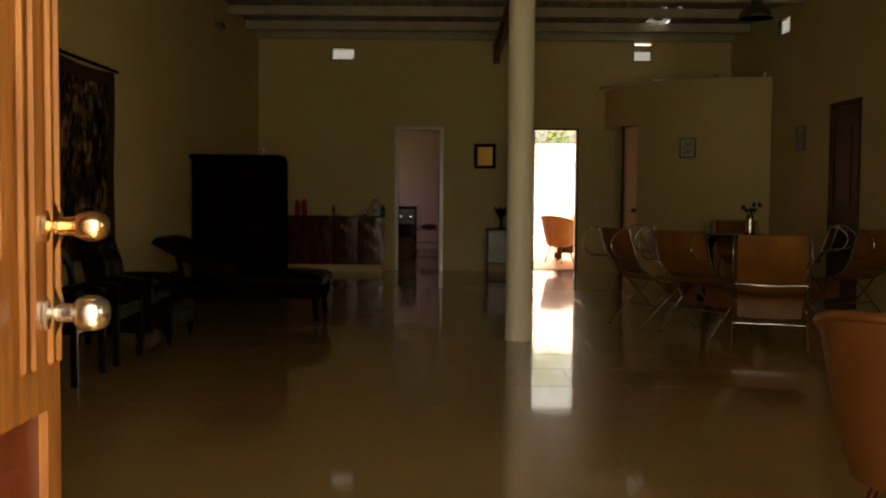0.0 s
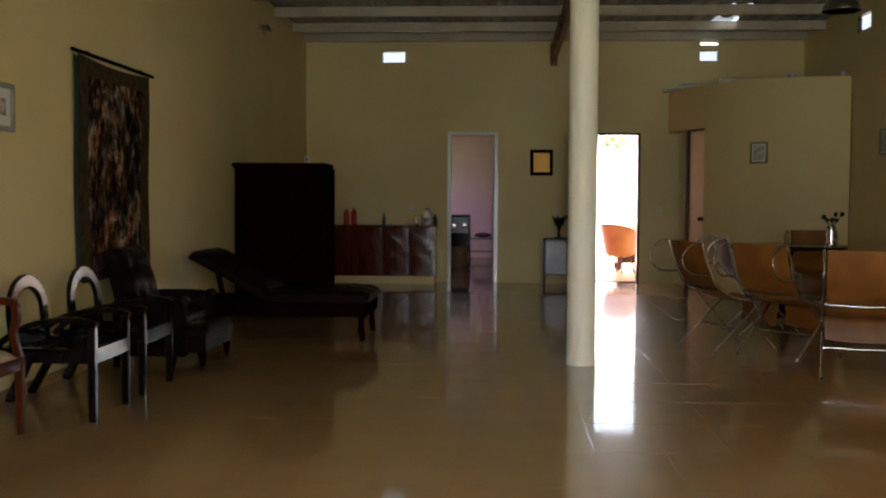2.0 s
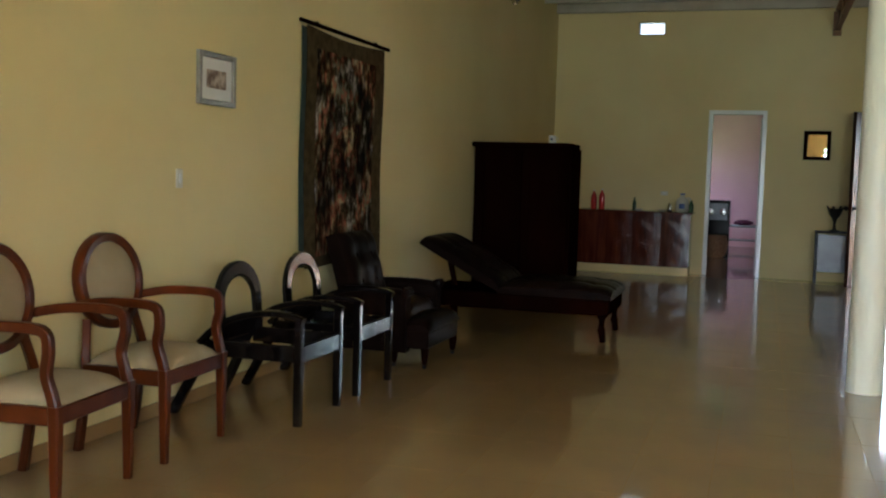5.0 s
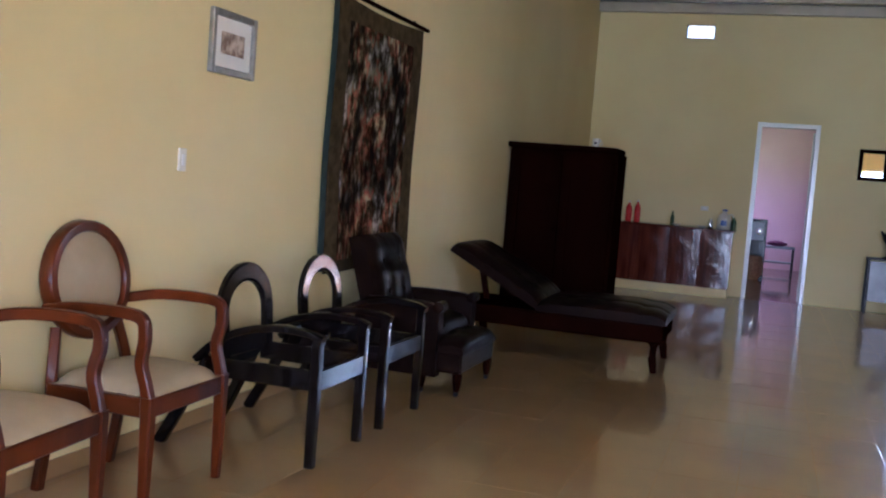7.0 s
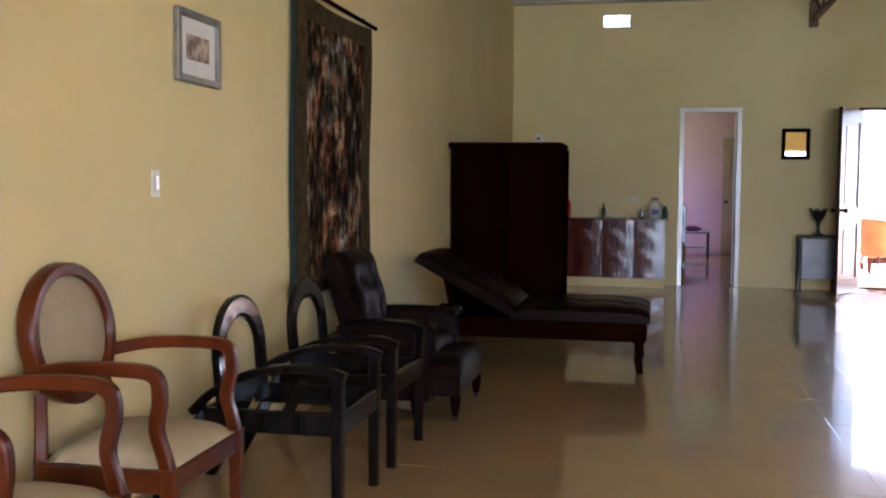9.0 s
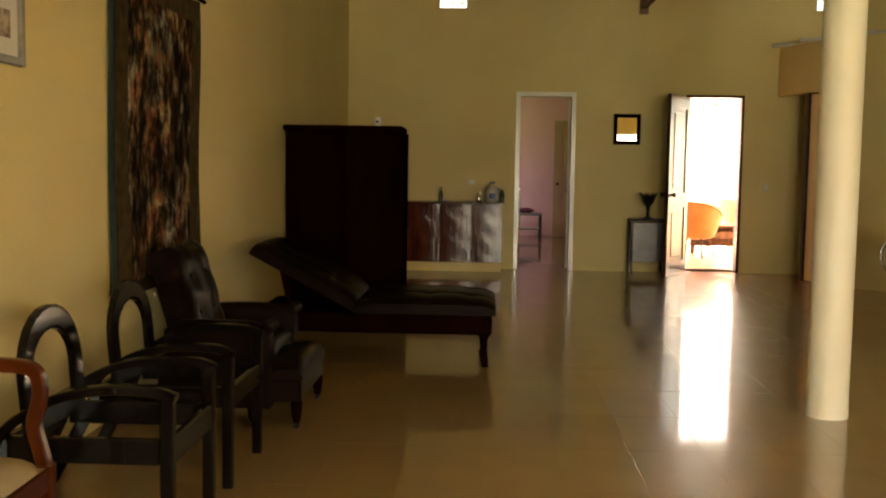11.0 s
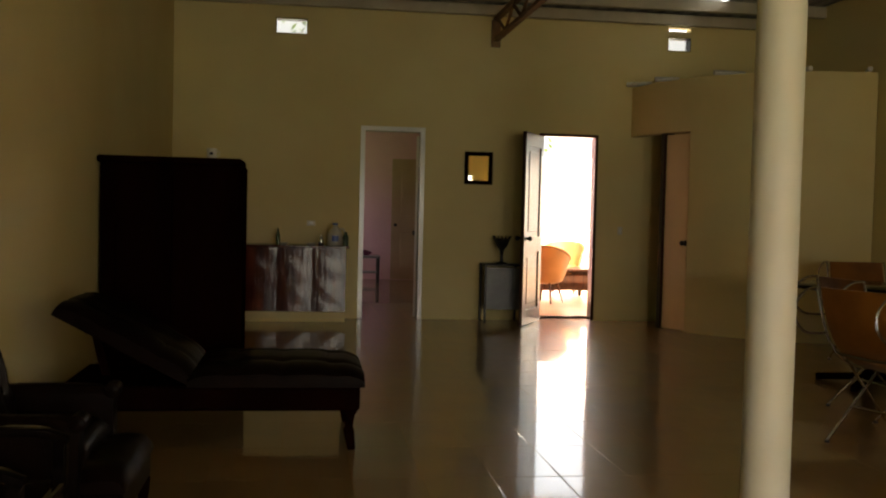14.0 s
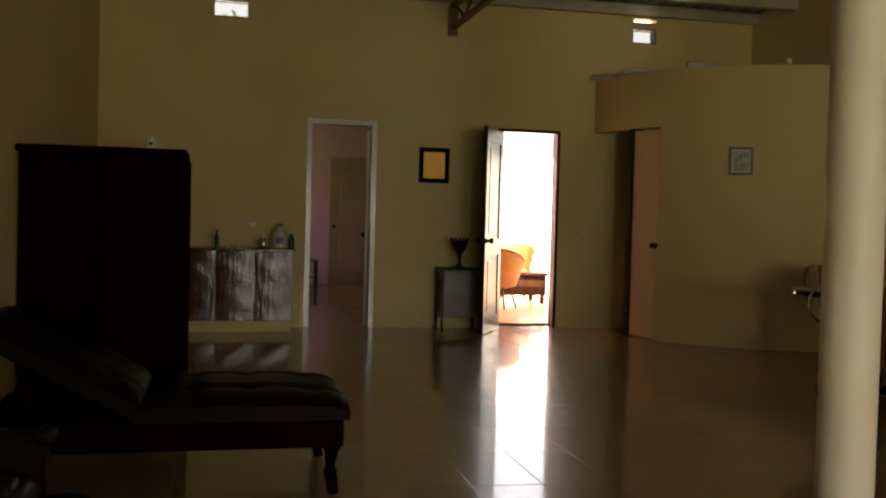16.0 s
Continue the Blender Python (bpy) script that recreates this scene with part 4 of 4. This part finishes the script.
sc = sling_chair()
sc.matrix_world = pose(2.86, 7.36, 0, 0, 0, 73)
for x, y, rz in ((2.60, 8.18, 38), (2.23, 8.60, 19), (2.74, 9.52, 2), (3.87, 11.56, -95), (4.00, 10.15, 150), (4.05, 8.95, 115)):
    copy_thing(sc, pose(x, y, 0, 0, 0, rz))
tb = thing("round_table", pose(3.22, 10.55, 0), "round dark dining table on a pedestal", "table")
part("tabletop", lathe([(0.56, 0.715), (0.58, 0.722), (0.58, 0.742), (0.57, 0.75)], 48), BLACK, tb, smooth=True)
part("pedestal", lathe([(0.05, 0.03), (0.045, 0.10), (0.06, 0.35), (0.045, 0.60), (0.10, 0.7145)], 20), DARKWOOD, tb, smooth=True)
for k in range(4):
    a = math.pi / 4 + k * math.pi / 2
    part("foot", sweep([(0.03 * math.cos(a), 0.03 * math.sin(a), 0.07), (0.38 * math.cos(a), 0.38 * math.sin(a), 0.025)], 0.03, 0.025, square=True), DARKWOOD, tb)
fv = thing("flower_vase", pose(3.62, 10.42, 0.7505), "glass vase with dark dried flowers on the table", "vase")
part("vase", lathe([(0.045, 0), (0.05, 0.01), (0.035, 0.05), (0.05, 0.10), (0.035, 0.15), (0.045, 0.19), (0.040, 0.19), (0.03, 0.15)], 16), STEEL, fv, smooth=True)
for k in range(7):
    a = k * 2.4
    tip = Vector((0.10 * math.cos(a) * (0.5 + 0.5 * (k % 3) / 2), 0.10 * math.sin(a), 0.25 + 0.03 * (k % 3)))
    s = part("stem", sweep([(0, 0, 0.17), tip * 0.7 + Vector((0, 0, 0.05)), tip], 0.004, segs=5), GREENGL, fv)
    b = bmesh.new()
    bmesh.ops.create_icosphere(b, subdivisions=2, radius=0.022, matrix=Matrix.Translation(tip))
    for v in b.verts:
        v.co += (v.co - tip) * 0.5 * noise.noise(v.co * 60)
    part("bloom", b, BLACKMETAL, s)


def tub_chair(m, label, shell):
    """A moulded tub chair: a shell that wraps round the seat on four splayed legs. Faces +x."""
    c = thing("tub_chair", m, label, "chair", "tub chairs")

    def f(u, v):
        a = radians(-120 + 240 * u) + math.pi
        top = 0.80 - 0.20 * abs(2 * u - 1) ** 2.2
        z = 0.30 + v * (top - 0.30)
        r = 0.22 + 0.10 * v ** 0.8
        return Vector((r * 1.02 * math.cos(a), r * math.sin(a), z))
    part("shell", sheet(f, 28, 8, 0.022), shell, c, smooth=True)
    part("rim", sweep([f(k / 28, 1.0) for k in range(29)], 0.016, segs=8), shell, c, smooth=True)
    part("seat", lathe([(0.10, 0.26), (0.20, 0.29), (0.235, 0.34), (0.235, 0.40), (0.20, 0.43)], 26), shell, c, smooth=True)
    for k in range(4):
        a = math.pi / 4 + k * math.pi / 2
        part("leg", sweep([(0.25 * math.cos(a), 0.25 * math.sin(a), 0), (0.15 * math.cos(a), 0.15 * math.sin(a), 0.30)], 0.016, segs=8, taper=[0.7, 1]), REDWOOD, c, smooth=True)
    return c


# shade on this chair is in its shell colour
tub = tub_chair(pose(1.85, 2.76, 0, 0, 0, 40), "orange-brown moulded tub chair beside the front door, shade put in its colour", SHADEDSHELL)
cl = thing("folded_cloth", pose(1.89, 2.62, 0.432), "folded cream cloth standing on the tub chair seat", "cloth")
part("cloth", cushion(-0.10, 0.12, -0.05, 0.06, 0, 0.36, puff=0.02, n=8), CREAM, cl, smooth=True)

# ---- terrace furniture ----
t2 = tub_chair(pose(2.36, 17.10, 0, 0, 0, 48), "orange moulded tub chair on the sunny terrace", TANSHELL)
t3 = copy_thing(t2, pose(3.05, 18.75, 0, 0, 0, -110))
tagged(t3, "orange moulded tub chair behind the low terrace table")
t4 = copy_thing(t2, pose(3.55, 17.85, 0, 0, 0, 170))
tagged(t4, "orange moulded tub chair beside the low terrace table")
tt = thing("terrace_table", pose(2.85, 18.05, 0), "low dark brown wooden terrace table", "table")
part("tabletop", box(-0.50, 0.42, -0.34, 0.34, 0.40, 0.44, 0.008), BROWNDOOR, tt)
part("chest", box(-0.46, 0.38, -0.30, 0.30, 0.12, 0.3995, 0.006), BROWNDOOR, tt)
for x in (-0.42, 0.34):
    for y in (-0.26, 0.26):
        part("leg", lathe([(0.025, 0), (0.035, 0.06), (0.03, 0.1195)], 12, (x, y, 0)), BROWNDOOR, tt, smooth=True)

# ---- pink room things ----
hf = thing("speaker_tower", pose(-0.37, 18.60, 0), "black stereo tower on the pink room floor", "stereo")
part("cabinet", box(-0.21, 0.21, -0.18, 0.18, 0.0, 0.93, 0.008), BLACK, hf)
part("screen", box(-0.17, 0.17, -0.186, -0.181, 0.60, 0.88, 0.002), GREYPANEL, hf)
for z in (0.74,):
    for x in (-0.1, 0.1):
        part("dial", lathe([(0.05, 0), (0.055, 0.004), (0.03, 0.010)], 16, (x, -0.187, z), None, Matrix.Rotation(radians(90), 4, "X")), STEEL, hf, smooth=True)
bk = thing("basket", pose(-0.36, 18.18, 0), "round woven basket on the floor", "basket")
part("bowl", lathe([(0.13, 0), (0.19, 0.08), (0.20, 0.22), (0.17, 0.36), (0.15, 0.36), (0.17, 0.22), (0.12, 0.03)], 24), BASKET, bk, smooth=True)
bn = thing("low_bench", pose(0.03, 20.85, 0), "low grey metal bench with a dark plum cloth", "bench")
part("top", box(-0.30, 0.30, -0.18, 0.18, 0.40, 0.44, 0.006), GREYPANEL, bn)
part("shelf", box(-0.27, 0.27, -0.15, 0.15, 0.14, 0.165, 0.004), GREYPANEL, bn)
for x in (-0.275, 0.275):
    for y in (-0.155, 0.155):
        part("leg", box(x - 0.018, x + 0.018, y - 0.018, y + 0.018, 0, 0.3995), BLACKMETAL, bn)
pc = thing("plum_cloth", pose(0.02, 20.82, 0.4405), "crumpled dark plum cloth on the bench", "cloth")
b = bmesh.new()
bmesh.ops.create_icosphere(b, subdivisions=3, radius=1, matrix=Matrix.Translation((0, 0, 0.045)) @ Matrix.Diagonal((0.17, 0.11, 0.05, 1)))
for v in b.verts:
    v.co += Vector((0.03, 0.02, 0.02)) * noise.noise(v.co * 14)
    v.co.z = max(v.co.z, 0)
part("cloth", b, PURPLE, pc, smooth=True)

bu = thing("ceiling_bulb", pose(0.60, 19.5, 2.50), "unlit white bulb hanging below the pink room ceiling", "lamp")
part("bulb", lathe([(0.010, 0.0), (0.026, 0.012), (0.032, 0.035), (0.026, 0.060), (0.014, 0.082), (0.013, 0.095)], 16), WHITE, bu, smooth=True)
part("holder", lathe([(0.017, 0.0955), (0.018, 0.13), (0.008, 0.145)], 14), BLACKMETAL, bu, smooth=True)
part("cord", sweep([(0, 0, 0.144), (0, 0, 0.1995)], 0.004, segs=6), BLACKMETAL, bu)

# ---- trees behind the terrace wall and before the house ----


def tree(m, seed, height, spread, label):
    rnd = random.Random(seed)
    t = thing("tree", m, label, "tree", "garden trees")
    part("trunk", sweep(curve([(0, 0, 0), (0.08, 0.05, height * 0.3), (-0.05, 0.1, height * 0.6), (0.05, 0, height * 0.85)], 4), 0.16, segs=10, taper=[1.2 - 0.08 * k for k in range(13)]), BARK, t, smooth=True)
    verts, faces = [], []
    for k in range(9):
        a, z = rnd.uniform(0, 6.28), height * rnd.uniform(0.32, 0.7)
        tip = Vector((math.cos(a), math.sin(a), 0)) * spread * rnd.uniform(0.5, 0.95) + Vector((0, 0, z + height * rnd.uniform(0.05, 0.28)))
        part("limb", sweep([(0, 0.06, z), tip * 0.5 + Vector((0, 0, z * 0.5 + 0.1)), tip], 0.055, segs=6, taper=[1, 0.6, 0.2]), BARK, t, smooth=True)
        for c in range(5):
            mid = tip + Vector([rnd.gauss(0, spread * 0.22) for _ in range(3)])
            for q in range(36):
                p = mid + Vector([rnd.gauss(0, spread * 0.10) for _ in range(3)])
                u = Vector([rnd.uniform(-1, 1) for _ in range(3)]).normalized() * rnd.uniform(0.06, 0.12)
                w = u.cross(Vector([rnd.uniform(-1, 1) for _ in range(3)])).normalized() * 0.04
                i = len(verts)
                verts += [p - u, p + w, p + u, p - w]
                faces.append((i, i + 1, i + 2, i + 3))
    me = bpy.data.meshes.new("crown")
    me.from_pydata([tuple(v) for v in verts], [], faces)
    me.materials.append(LEAF)
    cr = new("crown", me)
    cr.parent = t


tree(pose(2.2, 25.2, -0.06), 3, 4.6, 1.9, "leafy green tree behind the white garden wall")
tree(pose(9.2, 27.5, -0.06), 4, 5.0, 2.2, "leafy green tree behind the white garden wall")
tree(pose(0.2, 26.5, -0.06), 5, 4.8, 2.0, "leafy green tree behind the white garden wall")
tree(pose(1.6, -7.5, -0.06), 6, 4.5, 2.0, "leafy green tree in the front garden")
tree(pose(-2.4, -8.5, -0.06), 7, 5.0, 2.2, "leafy green tree in the front garden")

# ---- floor tiles: one object each along the walk, the rest joined ----
TW, TD, GAP = 0.3235, 0.60, 0.0030


def tile_mesh(name, cells):
    bm = bmesh.new()
    for x0, x1, y0, y1 in cells:
        c = 0.0024
        lo = [bm.verts.new(p) for p in ((x0, y0, -0.003), (x1, y0, -0.003), (x1, y1, -0.003), (x0, y1, -0.003))]
        mid = [bm.verts.new((v.co.x, v.co.y, -0.0003)) for v in lo]
        top = [bm.verts.new(p) for p in ((x0 + c, y0 + c, 0), (x1 - c, y0 + c, 0), (x1 - c, y1 - c, 0), (x0 + c, y1 - c, 0))]
        for a, b in ((lo, mid), (mid, top)):
            for k in range(4):
                bm.faces.new((a[k], a[(k + 1) % 4], b[(k + 1) % 4], b[k])).material_index = 1 if a is lo else 0
        bm.faces.new(top)
    me = bpy.data.meshes.new(name)
    bm.to_mesh(me)
    bm.free()
    me.materials.append(TILE)
    me.materials.append(GROUT)
    return me


floor = tagged(new("floor"), "polished ochre ceramic tile floor with thin joints", kind="structure")
rest = []
whole = tile_mesh("tile", [(-TW / 2 + GAP / 2, TW / 2 - GAP / 2, -TD / 2 + GAP / 2, TD / 2 - GAP / 2)])
rnd = random.Random(11)
for i in range(-9, 15):
    for j in range(-9, 28):
        x0, x1 = 0.212 + TW * i, 0.212 + TW * (i + 1)
        y0, y1 = 5.135 + TD * j, 5.135 + TD * (j + 1)
        cx0, cx1, cy0, cy1 = max(x0, WEST), min(x1, EAST), max(y0, 0.25), min(y1, 21.3)
        if y0 > 14.8:
            cx0, cx1 = max(x0, -1.6), min(x1, 1.38)
        if cx1 - cx0 < 0.02 or cy1 - cy0 < 0.02:
            continue
        full = cx1 - cx0 > TW - 1e-6 and cy1 - cy0 > TD - 1e-6
        if full and -1.5 < x0 + TW / 2 < 4.45 and 4.5 < y0 and y1 < 13.7:
            ob = new("tile", whole)
            ob.parent = floor
            ob.location = ((x0 + x1) / 2, (y0 + y1) / 2, 0.0)
            ob.rotation_euler = (rnd.gauss(0, 0.0005), rnd.gauss(0, 0.0005), 0)
        else:
            rest.append((cx0 + GAP / 2, cx1 - GAP / 2, cy0 + GAP / 2, cy1 - GAP / 2))
other = new("tile_field", tile_mesh("tile_field", rest))
other.parent = floor
tagged(other, kind="stuff")
